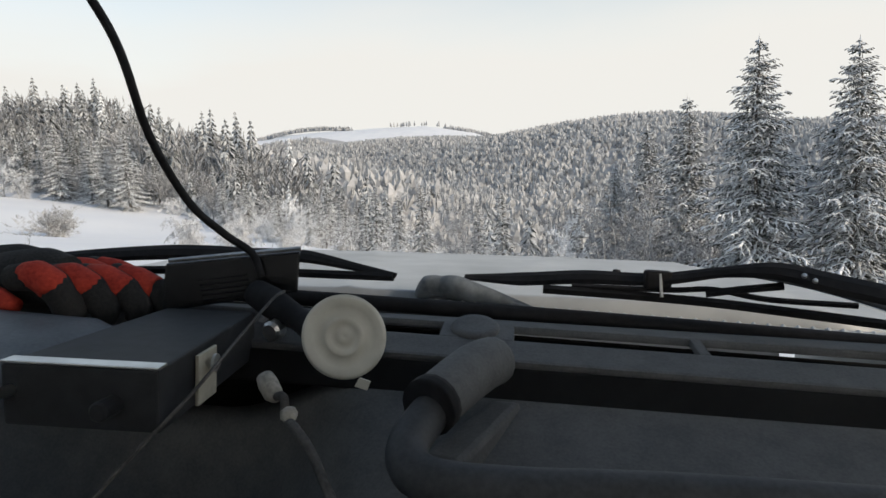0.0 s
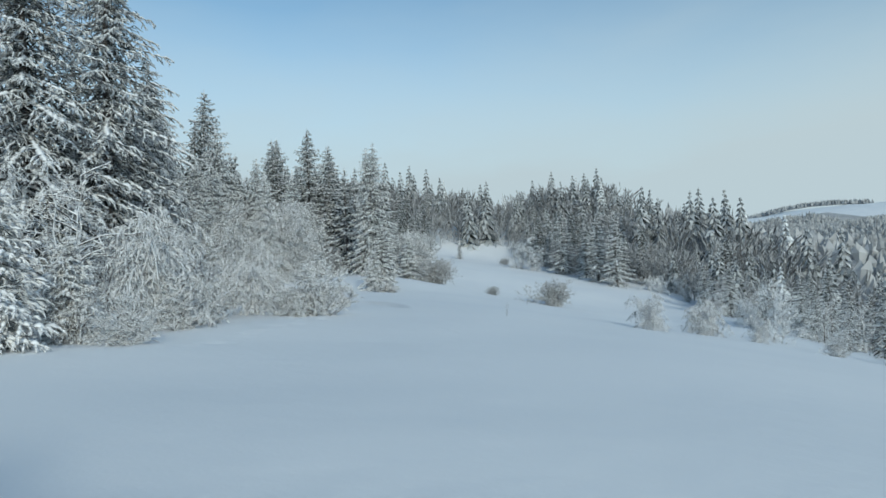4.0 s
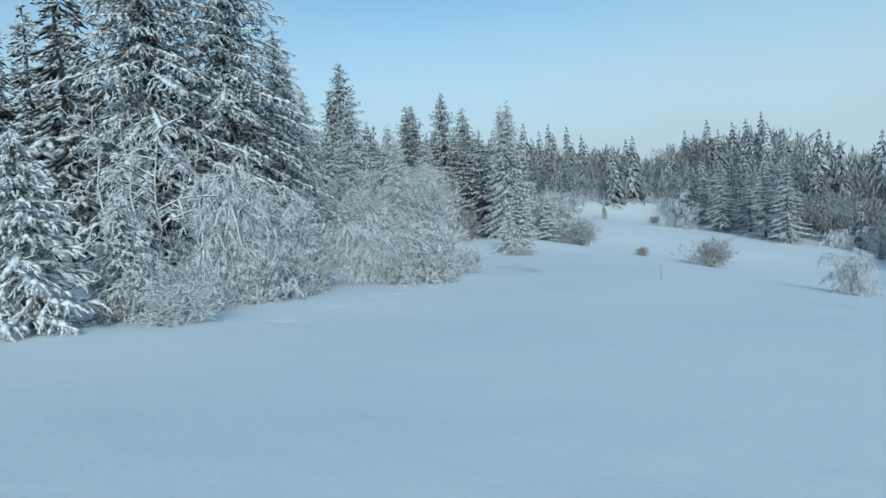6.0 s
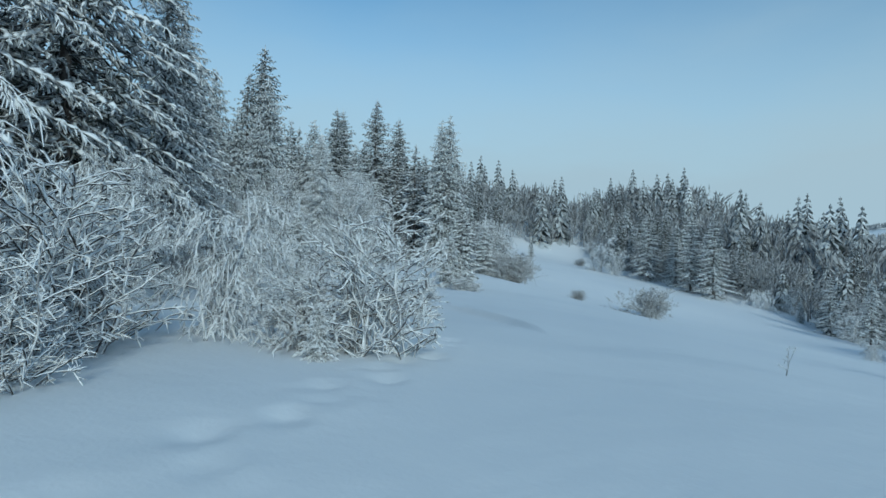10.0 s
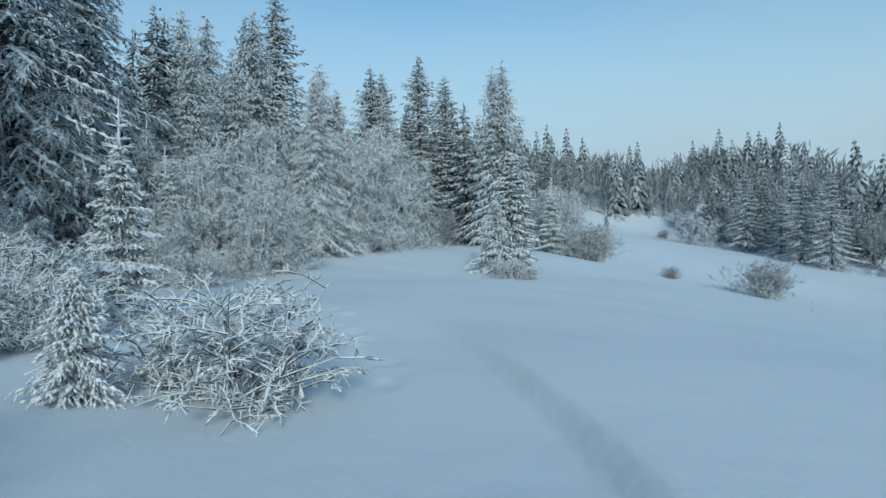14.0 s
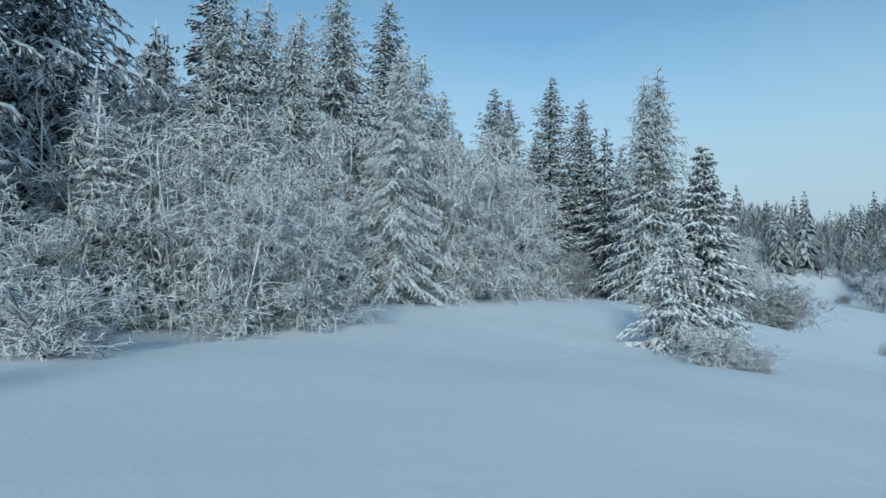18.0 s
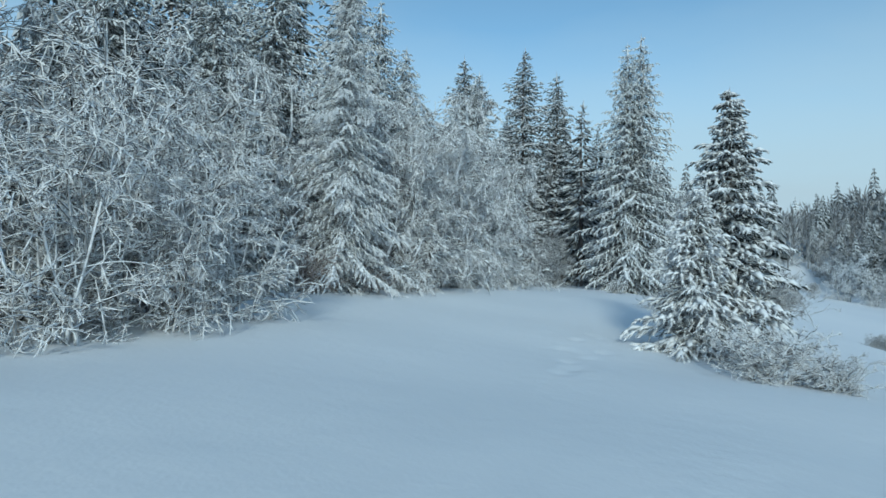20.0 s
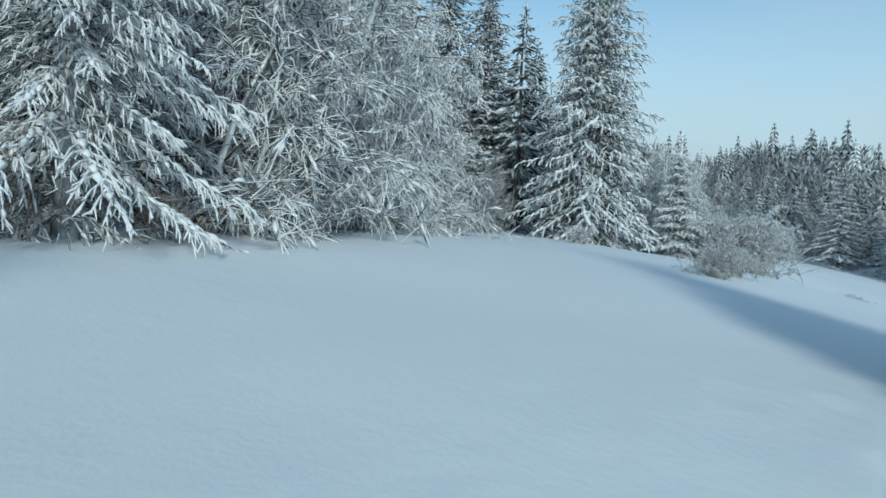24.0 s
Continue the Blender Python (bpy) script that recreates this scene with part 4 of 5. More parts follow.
class Template:
    """A coarse tree as arrays, to be strewn as part of a wood too far off to count."""

    def __init__(self, kind, seed):
        rng = np.random.default_rng(seed)
        s = Soup(rng)
        if kind == "conifer":
            for w in range(13):
                t = 0.05 + 0.93 * (w / 12) ** 0.8
                k = 7 if t < 0.6 else 5
                az = rng.uniform(0, 6.28) + np.arange(k) * 6.283 / k + rng.normal(0, 0.15, k)
                L = (0.23 * (1 - t) ** 0.8 + 0.010) * rng.uniform(0.75, 1.2, k)
                p = np.stack([0 * az, 0 * az, np.full(k, t + 0.03)], 1)
                q = np.stack([L * np.cos(az), L * np.sin(az), t - 0.7 * L + rng.normal(0, 0.01, k)], 1)
                s.spindles(p, q, 0.20 * L + 0.007, 0.6)
                m = (p * 0.45 + q * 0.55)
                s.spindles(m, m + np.stack([0.3 * L * np.cos(az + 0.9), 0.3 * L * np.sin(az + 0.9), -0.3 * L - 0.01], 1), 0.10 * L, 0.4)
            s.spindles([[0, 0, 0.9]], [[0, 0, 1.03]], 0.008)
        else:
            s.rods([[0, 0, -0.03]], [[0, 0, 0.5]], 0.018, 0.008)
            n = 21
            az, r, z = rng.uniform(0, 6.28, n), 0.33 * np.sqrt(rng.uniform(0, 1, n)), rng.uniform(0.03, 0.85, n)
            p = np.stack([0.3 * r * np.cos(az), 0.3 * r * np.sin(az), z * 0.7], 1)
            q = np.stack([r * np.cos(az), r * np.sin(az), z * 0.85 + 0.16 * (1 - r * 2) + 0.06], 1)
            s.spindles(p, q, 0.010, 0.5)
            for _ in range(2):
                m = p + (q - p) * rng.uniform(0.3, 0.95, (n, 1))
                s.spindles(m, m + (q - p) * 0.35 + rng.normal(0, 0.05, (n, 3)) + [0, 0, 0.03], 0.011, 0.5)
        self.v, self.f = s.done()


def strew(name, template, x, y, h, turn, mat, label):
    z = height(x, y)
    c, s = np.cos(turn)[:, None], np.sin(turn)[:, None]
    v = template.v
    X = (c * v[None, :, 0] - s * v[None, :, 1]) * h[:, None] + x[:, None]
    Y = (s * v[None, :, 0] + c * v[None, :, 1]) * h[:, None] + y[:, None]
    Z = v[None, :, 2] * h[:, None] + z[:, None] - 0.1
    V = np.stack([X, Y, Z], -1).reshape(-1, 3)
    F = (template.f[None] + (np.arange(len(x)) * len(v))[:, None, None]).reshape(-1, 3)
    return tagged(mesh_object(name, V, F, mat), label, "woods", kind="stuff")


spots, deep = [], []
for _ in range(900):                        # deep in the wood beside the track
    u, v = place_rng.uniform(6, 100), place_rng.uniform(-48, -15)
    x, y = (float(c) for c in xy(u, v))
    if free(x, y, 3.0):
        deep.append((x, y, place_rng.uniform(9, 17), u))
    if len(deep) > 210:
        break
for _ in range(14000):                      # behind the first rows
    u, v = place_rng.uniform(95, 290), place_rng.uniform(-30, 120)
    close = front(u) + 4 < v < front(u) + 24
    if v > front(u) + 4 or v < left_edge(u) - 4 or u > 205 + 0.2 * v:
        x, y = (float(c) for c in xy(u, v))
        if free(x, y, 2.4 if close else 3.6):
            spots.append((x, y, place_rng.uniform(9, 14) if close else place_rng.uniform(13, 22), u))
    if len(spots) > 1150:
        break
low_spots = []
for _ in range(3000):                       # down the valley side
    u, v = place_rng.uniform(-40, 110), place_rng.uniform(16, 150)
    d = v - float(rim(u))
    if d > 20 and not (u < 25 and d < 30):
        x, y = (float(c) for c in xy(u, v))
        if free(x, y, 4.2):
            low_spots.append((x, y, place_rng.uniform(6, 10.5), u))
    if len(low_spots) > 420:
        break
every = spots + low_spots + deep
pick = [place_rng.random() for _ in spots + low_spots] + [place_rng.uniform(0.0, 0.5) for _ in deep]
for name, kind, lo, hi, mat, label in (("conifer_wood", "conifer", 0.0, 0.17, DEEP_SPRUCE, "snowy spruces standing close behind the first rows, darkened as if shaded"),
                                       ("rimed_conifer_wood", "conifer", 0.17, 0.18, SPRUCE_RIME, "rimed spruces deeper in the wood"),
                                       ("bare_wood", "bare", 0.18, 1.0, DEEP_TWIG, "leafless trees deeper in the wood, greyed as if shaded")):
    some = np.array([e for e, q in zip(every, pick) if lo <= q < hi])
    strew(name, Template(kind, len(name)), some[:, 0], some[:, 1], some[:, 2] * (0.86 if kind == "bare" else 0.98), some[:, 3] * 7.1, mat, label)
for x, y, q, s in ((-66.5, 46.6, 0.4, 0.42), (-69.0, 49.3, 2.0, 0.5), (-71.5, 51.0, 4.0, 0.55), (-68.0, 45.4, 5.0, 0.6)):
    again(SORTS[3], x, y, q, s, "grey-brown brush before two spruces", "bush")
# grey growth under the dark spruces on the valley side
for x, y, s in ((12.5, 36.0, 0.75), (14.5, 33.5, 0.7), (11.0, 40.0, 0.8), (17.5, 33.0, 0.7), (21.5, 30.0, 0.65), (13.0, 44.0, 0.9), (9.0, 49.0, 0.8), (19.0, 38.0, 0.8)):
    again(SORTS[3], x, y, x, s * 1.15, "hazy grey leafless tree on the valley side", "tree")


def far_woods():
    """The forest on the opposite hillside, as one sheet of small trees."""
    rng = np.random.default_rng(7)
    con, bare = Soup(rng), Soup(rng)
    n = 30000
    u, d = rng.uniform(-260, 900, n), 60 + 640 * rng.uniform(0, 1, n) ** 0.8
    v = rim(u) + d
    x, y = xy(u, v)
    z = height(x, y)
    keep = (y > 60) & (d > 70)
    x, y, z = x[keep], y[keep], z[keep]
    kind = rng.random(len(x)) < 0.42 + 0.3 * np.sin(x / 90) * np.sin(y / 130)
    h = rng.uniform(7, 11, len(x))
    for i in range(3):
        p = np.stack([x[kind], y[kind], z[kind] + h[kind] * (0.02 + 0.27 * i)], 1)
        q = p + np.stack([rng.normal(0, 0.2, len(p)), rng.normal(0, 0.2, len(p)), h[kind] * (0.52 - 0.05 * i)], 1)
        con.spindles(p, q, h[kind] * (0.17 - 0.04 * i), 0.22)
    b = ~kind
    for i in range(3):
        p = np.stack([x[b], y[b], z[b] + h[b] * 0.1], 1)
        q = p + np.stack([rng.normal(0, 1.7, b.sum()), rng.normal(0, 1.7, b.sum()), h[b] * rng.uniform(0.55, 0.85, b.sum())], 1)
        bare.spindles(p, q, h[b] * 0.15, 0.65)
    for x0, y0, x1, y1, m, wide in ((-560, 1430, -300, 1455, 520, 22), (-70, 1430, 90, 1390, 330, 16), (-190, 1340, -60, 1345, 26, 25)):
        t = rng.uniform(0, 1, m)
        px, py = x0 + (x1 - x0) * t + rng.normal(0, 3, m), y0 + (y1 - y0) * t + rng.normal(0, wide, m) * (1.1 - t)
        p = np.stack([px, py, height(px, py)], 1)
        con.spindles(p, p + np.stack([rng.normal(0, 0.3, m), rng.normal(0, 0.3, m), rng.uniform(8, 13, m)], 1), 2.6, 0.25)
    v, f = con.done()
    tagged(mesh_object("haze_paled_conifers", v, f, HAZED_CONIFER), "conifers scattered over the opposite hillside, paled as if by haze", "woods", kind="stuff")
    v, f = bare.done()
    tagged(mesh_object("far_bare_woods", v, f, HAZED_BARE), "frosted leafless forest on the opposite hillside, greyed as if by haze", "woods", kind="stuff")


far_woods()

# ---- the car, standing where the drive begins ----
PLASTIC = grain("dash_plastic", (0.080, 0.082, 0.083), (0.120, 0.121, 0.122), 260, 0.72, 0.35, 0.0008, spec=0.2)
RUBBER = grain("black_rubber", (0.007, 0.007, 0.008), (0.017, 0.017, 0.018), 90, 0.75, 0.2, 0.001, spec=0.2)
DARK_CORD = grain("dark_cord", (0.035, 0.034, 0.032), (0.10, 0.095, 0.09), 160, 0.85, 0.4, 0.001)
# near-black that paints the shade of slots, lip, ledge and footwell
DARK = grain("recess_shade_black", (0.004, 0.004, 0.004), (0.010, 0.010, 0.010), 40, 0.9)
PAINT = grain("frosted_car_paint", (0.26, 0.28, 0.29), (0.50, 0.52, 0.53), 5.0, 0.38, 0.05, 0.002, spec=0.5)
METAL = grain("black_metal", (0.014, 0.015, 0.016), (0.032, 0.033, 0.036), 60, 0.6, 0.1, 0.0006, spec=0.25)
STEEL = grain("bright_steel", (0.42, 0.42, 0.41), (0.62, 0.62, 0.60), 50, 0.3, metallic=0.9)
GLOSS = grain("glossy_black", (0.006, 0.006, 0.007), (0.012, 0.012, 0.013), 20, 0.2, spec=0.6)
IVORY = grain("cloudy_silicone", (0.50, 0.48, 0.41), (0.66, 0.64, 0.56), 30, 0.35, spec=0.5)
BEIGE = grain("worn_beige_plate", (0.32, 0.30, 0.24), (0.46, 0.43, 0.35), 70, 0.6, 0.2, 0.0006)
CORD = grain("grey_cord", (0.16, 0.15, 0.13), (0.36, 0.34, 0.30), 160, 0.85, 0.4, 0.001)
BLACK_CLOTH = grain("black_knit", (0.010, 0.010, 0.010), (0.030, 0.029, 0.028), 220, 0.95, 0.6, 0.0015)
RED_CLOTH = grain("red_knit", (0.24, 0.018, 0.012), (0.48, 0.050, 0.028), 180, 0.9, 0.5, 0.0015)
VINYL = grain("black_vinyl", (0.030, 0.033, 0.036), (0.055, 0.058, 0.062), 180, 0.6, 0.25, 0.0008)
GREY_PANEL = grain("blue_grey_vinyl", (0.075, 0.085, 0.092), (0.12, 0.13, 0.14), 200, 0.5, 0.3, 0.0008)
FROSTED_PAD = grain("icy_pad", (0.045, 0.055, 0.060), (0.24, 0.26, 0.27), 30, 0.6, 0.4, 0.004)
CAR = pose(2.8855, 2.0969, 1.0577, -2.68, 5.75, -4.44) @ Matrix.Scale(0.78, 4)   # the car's own units are larger than metres
MID = -0.2           # the car's middle, across


def block(x0, x1, y0, y1, z0, z1, bevel=0.004, segments=2):
    bm = bmesh.new()
    bmesh.ops.create_cube(bm, size=1.0)
    for v in bm.verts:
        v.co = Vector(((x0 + x1) / 2 + v.co.x * (x1 - x0), (y0 + y1) / 2 + v.co.y * (y1 - y0), (z0 + z1) / 2 + v.co.z * (z1 - z0)))
    if bevel:
        bmesh.ops.bevel(bm, geom=bm.edges[:], offset=bevel, segments=segments, affect="EDGES", profile=0.6)
    return bm


def slab(p, thick, bevel=0.003):
    """A plate on four corners (in order), thickened along its own normal."""
    bm = bmesh.new()
    p = [Vector(q) for q in p]
    n = (p[1] - p[0]).cross(p[3] - p[0]).normalized() * thick
    a = [bm.verts.new(q) for q in p]
    b = [bm.verts.new(q + n) for q in p]
    bm.faces.new(a[::-1])
    bm.faces.new(b)
    for i in range(4):
        j = (i + 1) % 4
        bm.faces.new((a[i], a[j], b[j], b[i]))
    bmesh.ops.recalc_face_normals(bm, faces=bm.faces[:])
    if bevel:
        bmesh.ops.bevel(bm, geom=bm.edges[:], offset=bevel, segments=2, affect="EDGES", profile=0.6)
    return bm


def smooth_line(points, n):
    """Points along a Catmull-Rom curve."""
    pts = [Vector(p) for p in points]
    pts = [2 * pts[0] - pts[1]] + pts + [2 * pts[-1] - pts[-2]]
    out = []
    for i in range(1, len(pts) - 2):
        a, b, c, d = pts[i - 1:i + 3]
        for k in range(n):
            t = k / n
            out.append(0.5 * (2 * b + (c - a) * t + (2 * a - 5 * b + 4 * c - d) * t * t + (3 * b - a - 3 * c + d) * t ** 3))
    return out + [pts[-2]]


def tube(points, radius, sides=10, n=6, flat=1.0):
    """A round rod along a curve; radius may be a list, one for each given point."""
    line = smooth_line(points, n)
    if isinstance(radius, (int, float)):
        rs = [radius] * len(line)
    else:
        rs = [float(np.interp(i / (len(line) - 1), np.linspace(0, 1, len(radius)), radius)) for i in range(len(line))]
    bm = bmesh.new()
    rings, side = [], None
    for i, p in enumerate(line):
        d = (line[min(i + 1, len(line) - 1)] - line[max(i - 1, 0)]).normalized()
        if side is None:
            side = d.orthogonal().normalized()
        side = (side - d * side.dot(d)).normalized()
        up = d.cross(side)
        rings.append([bm.verts.new(p + rs[i] * (math.cos(q) * side + flat * math.sin(q) * up)) for q in (2 * math.pi * k / sides for k in range(sides))])
    for a, b in zip(rings, rings[1:]):
        for k in range(sides):
            bm.faces.new((a[k], a[(k + 1) % sides], b[(k + 1) % sides], b[k]))
    bm.faces.new(rings[0][::-1])
    bm.faces.new(rings[-1])
    return bm


def turned(profile, centre, axis, sides=28):
    """A turned solid: (radius, height) pairs about an axis."""
    axis = Vector(axis).normalized()
    side = axis.orthogonal().normalized()
    up = axis.cross(side)
    bm = bmesh.new()
    rings = [[bm.verts.new(Vector(centre) + axis * h + r * (math.cos(q) * side + math.sin(q) * up)) for q in (2 * math.pi * k / sides for k in range(sides))] for r, h in profile]
    for a, b in zip(rings, rings[1:]):
        for k in range(sides):
            bm.faces.new((a[k], a[(k + 1) % sides], b[(k + 1) % sides], b[k]))
    bm.faces.new(rings[0][::-1])
    bm.faces.new(rings[-1])
    bmesh.ops.recalc_face_normals(bm, faces=bm.faces[:])
    return bm


def surface(fn, nu, nv, thick=0.0):
    """A curved panel from fn(u, v), u and v from 0 to 1, with a turned-down rim of that depth."""
    bm = bmesh.new()
    g = [[bm.verts.new(fn(i / nu, j / nv)) for j in range(nv + 1)] for i in range(nu + 1)]
    for i in range(nu):
        for j in range(nv):
            bm.faces.new((g[i][j], g[i + 1][j], g[i + 1][j + 1], g[i][j + 1]))
    if thick:
        edge = [e for e in bm.edges if e.is_boundary]
        made = bmesh.ops.extrude_edge_only(bm, edges=edge)["geom"]
        for v in made:
            if isinstance(v, bmesh.types.BMVert):
                v.co.z -= thick
    bmesh.ops.recalc_face_normals(bm, faces=bm.faces[:])
    return bm


def bonnet_z(x, y):
    """Raised middle panel, shoulders that fall to flat edges, a rolled front."""
    across = abs(x - MID)
    z = -0.212 + 0.030 * (x - MID) - 0.026 * (y - 1.15) / 0.75 + 0.012 * math.sin(min(1.0, max(0.0, (y - 0.9) / 0.9)) * math.pi)
    z += 0.004 * math.cos(min(1.0, across / 0.7) * math.pi / 2)
    z -= (0.036 if x > MID else 0.062) * float(step(0.66, 0.80, across))
    return z - 0.9 * max(0.0, y - 1.84) ** 2


def bonnet_panel(u, v):
    x = MID + 0.892 * (2 * u - 1)
    y = 0.90 + 1.03 * v - 0.10 * v * abs(2 * u - 1) ** 3
    crease = 0.004 * math.exp(-((abs(x - MID) - 0.12 - 0.20 * v) / 0.02) ** 2)
    return Vector((x, y, bonnet_z(x, y) + crease))


def tray_point(u, v):
    """The tray rises towards the windscreen; under the radio it falls into a deep well."""
    x, y = -0.86 + 1.72 * u, 0.24 + 0.385 * v
    well = float(step(-0.12, -0.30, x + 0.5 * (y - 0.42)) * step(0.66, 0.57, y))
    return Vector((x, y, -0.345 + 0.066 * v - 0.02 * math.sin(math.pi * v) + 0.022 * u - 0.16 * well))


def build_car():
    car = new("off_road_car")
    car.empty_display_size = 0.5
    part("bonnet", surface(bonnet_panel, 72, 44, 0.03), PAINT, car, "grey bonnet dulled by frost and salt", smooth=True)
    for s in (-1, 1):
        def edge(y, out=0.0):
            x = MID + s * (0.90 + out)
            return x, y, bonnet_z(MID + s * 0.89, y)
        fender = part("front_wing", surface(lambda u, v: Vector((MID + s * (0.912 + 0.15 * u), 0.80 + 1.03 * v * (1 - 0.05 * u * u), edge(0.90 + 0.98 * v)[2] + 0.010 * (1 - u) - 0.10 * u ** 2.2)), 12, 28, 0.0), PAINT, car, smooth=True)
        part("seam_strip", tube([(edge(y)[0], y, edge(y)[2] + 0.002) for y in (0.86, 1.1, 1.35, 1.6, 1.75, 1.83)], 0.0055, 8), RUBBER, fender, "black rubber strip")
        part("side_panel", surface(lambda u, v: Vector((MID + s * (1.06 - 0.02 * u), 0.80 + 1.05 * v, edge(0.90 + 0.98 * v)[2] - 0.095 - 0.36 * u * (1 if not 0.22 < v < 0.82 else 0.42 + 0.58 * abs((v - 0.52) / 0.30) ** 3))), 6, 30), PAINT, car, smooth=True)
        part("indicator", turned([(0.002, -0.05), (0.03, -0.04), (0.042, 0), (0.035, 0.03), (0.004, 0.04)], (MID + s * 1.0, 1.80, edge(1.8)[2] - 0.035), (s * 0.3, 1, 0.1), 16), RUBBER, car, "black indicator housing", smooth=True)
    part("grille_panel", slab([(MID - 1.0, 1.84, -0.66), (MID + 1.0, 1.84, -0.60), (MID + 0.98, 1.84, -0.34), (MID - 0.98, 1.84, -0.40)], 0.03), PAINT, car)
    part("front_bumper", tube([(MID - 1.08, 1.86, -0.72), (MID - 0.6, 1.98, -0.70), (MID, 2.0, -0.70), (MID + 0.6, 1.98, -0.68), (MID + 1.08, 1.86, -0.66)], 0.07, 12, 5), RUBBER, car, smooth=True)
    # cowl under the windscreen, with its row of pressed ribs
    part("cowl", slab([(MID - 0.88, 0.82, -0.226), (MID + 0.88, 0.82, -0.208), (MID + 0.88, 0.905, -0.220), (MID - 0.88, 0.905, -0.238)], 0.010), PAINT, car, "grey cowl panel under the windscreen")
    for i in range(34):
        x = -0.16 + i * 0.022
        part("cowl_rib", tube([(x, 0.850, -0.2095), (x + 0.004, 0.862, -0.206), (x + 0.008, 0.874, -0.2095)], 0.0045, 6, 3), PAINT, car, smooth=True)
    part("windscreen_seal", tube([(MID - 0.88, 0.795, -0.226), (MID - 0.4, 0.81, -0.210), (MID, 0.815, -0.207), (MID + 0.4, 0.81, -0.207), (MID + 0.88, 0.79, -0.208)], 0.013, 8, 6), RUBBER, car, "black rubber windscreen seal", smooth=True)
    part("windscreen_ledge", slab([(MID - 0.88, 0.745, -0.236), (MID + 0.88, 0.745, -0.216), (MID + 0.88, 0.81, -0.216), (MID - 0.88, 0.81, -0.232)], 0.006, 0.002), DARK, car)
    for s in (-1, 1):
        part("pillar", tube([(MID + s * 1.02, 0.74, -0.22), (MID + s * 0.99, 0.50, 0.20), (MID + s * 0.93, 0.30, 0.62)], 0.04, 8, 5), PAINT, car, smooth=True)
        part("door", slab([(MID + s * 1.04, -0.55, -0.72), (MID + s * 1.04, 0.84, -0.72), (MID + s * 1.04, 0.84, -0.22), (MID + s * 1.02, -0.55, -0.20)], 0.045 * s, 0.01), PAINT, car)
        part("rear_side", slab([(MID + s * 1.04, -2.2, -0.72), (MID + s * 1.04, -0.57, -0.72), (MID + s * 1.02, -0.57, -0.18), (MID + s * 1.02, -2.2, -0.18)], 0.045 * s, 0.01), PAINT, car)
        part("rear_post", tube([(MID + s * 1.02, -2.18, -0.20), (MID + s * 0.94, -2.18, 0.64)], 0.045, 8, 4), PAINT, car)
        part("door_post", tube([(MID + s * 1.02, -0.56, -0.20), (MID + s * 0.94, -0.56, 0.62)], 0.035, 8, 4), PAINT, car)
    # two unseen sheets on the sun's side, added to diffuse light into the cabin
    part("side_diffuser", slab([(MID + 1.03, -0.54, -0.20), (MID + 1.03, 0.70, -0.20), (MID + 0.96, 0.36, 0.62), (MID + 0.95, -0.54, 0.62)], 0.006, 0.0), DIFFUSER, car, "unseen white sheet in the side opening, added to soften the sun")
    part("rear_diffuser", slab([(MID + 1.02, -2.16, -0.18), (MID + 1.02, -0.58, -0.18), (MID + 0.95, -0.58, 0.64), (MID + 0.95, -2.16, 0.64)], 0.006, 0.0), DIFFUSER, car, "unseen white sheet in the rear side opening, added to soften the sun")
    part("header_rail", tube([(MID - 0.93, 0.30, 0.62), (MID, 0.33, 0.65), (MID + 0.93, 0.30, 0.62)], 0.04, 8, 6), PAINT, car, smooth=True)
    part("roof", surface(lambda u, v: Vector((MID - 0.95 + 1.90 * u, -2.22 + 2.54 * v, 0.66 + 0.05 * math.sin(math.pi * u) + 0.02 * math.sin(math.pi * v))), 20, 20, 0.03), PAINT, car, smooth=True)
    part("tailgate", slab([(MID - 1.04, -2.24, -0.72), (MID + 1.04, -2.24, -0.72), (MID + 1.02, -2.22, -0.15), (MID - 1.02, -2.22, -0.15)], 0.04, 0.01), PAINT, car)
    part("floor_pan", block(MID - 1.02, MID + 1.02, -2.2, 0.80, -0.78, -0.73, 0.01), DARK, car)
    part("bulkhead", block(MID - 1.0, MID + 1.0, 0.825, 0.855, -0.74, -0.25, 0.006), DARK, car)
    # wheels
    for x in (MID - 0.90, MID + 0.90):
        for y in (1.32, -1.30):
            wheel = part("wheel", turned([(0.05, -0.10), (0.20, -0.11), (0.21, 0.0), (0.20, 0.11), (0.05, 0.10)], (x, y, -0.90), (1, 0, 0), 20), STEEL, car)
            part("tyre", turned([(0.205, -0.10), (0.32, -0.115), (0.36, -0.09), (0.365, 0.0), (0.36, 0.09), (0.32, 0.115), (0.205, 0.10)], (x, y, -0.90), (1, 0, 0), 28), RUBBER, wheel, smooth=True)
    # dashboard: upper deck with slots, lip, tray and fascia
    deck = part("dash_deck", slab([(-0.86, 0.730, -0.226), (0.86, 0.730, -0.214), (0.86, 0.80, -0.214), (-0.86, 0.80, -0.240)], 0.012, 0.004), PLASTIC, car, "dark grey plastic dashboard top")
    part("front_deck", slab([(-0.86, 0.628, -0.250), (0.86, 0.628, -0.236), (0.86, 0.682, -0.223), (-0.86, 0.682, -0.233)], 0.014, 0.005), PLASTIC, deck)
    for x0, x1 in ((-0.80, -0.60), (-0.125, -0.022), (0.219, 0.234), (0.52, 0.56), (0.80, 0.86), (-0.40, -0.385)):
        part("vent_bridge", slab([(x0, 0.676, -0.226 + 0.005 * x0), (x1, 0.676, -0.226 + 0.005 * x1), (x1, 0.734, -0.219 + 0.006 * x1), (x0, 0.734, -0.219 + 0.006 * x0)], 0.011, 0.003), PLASTIC, deck)
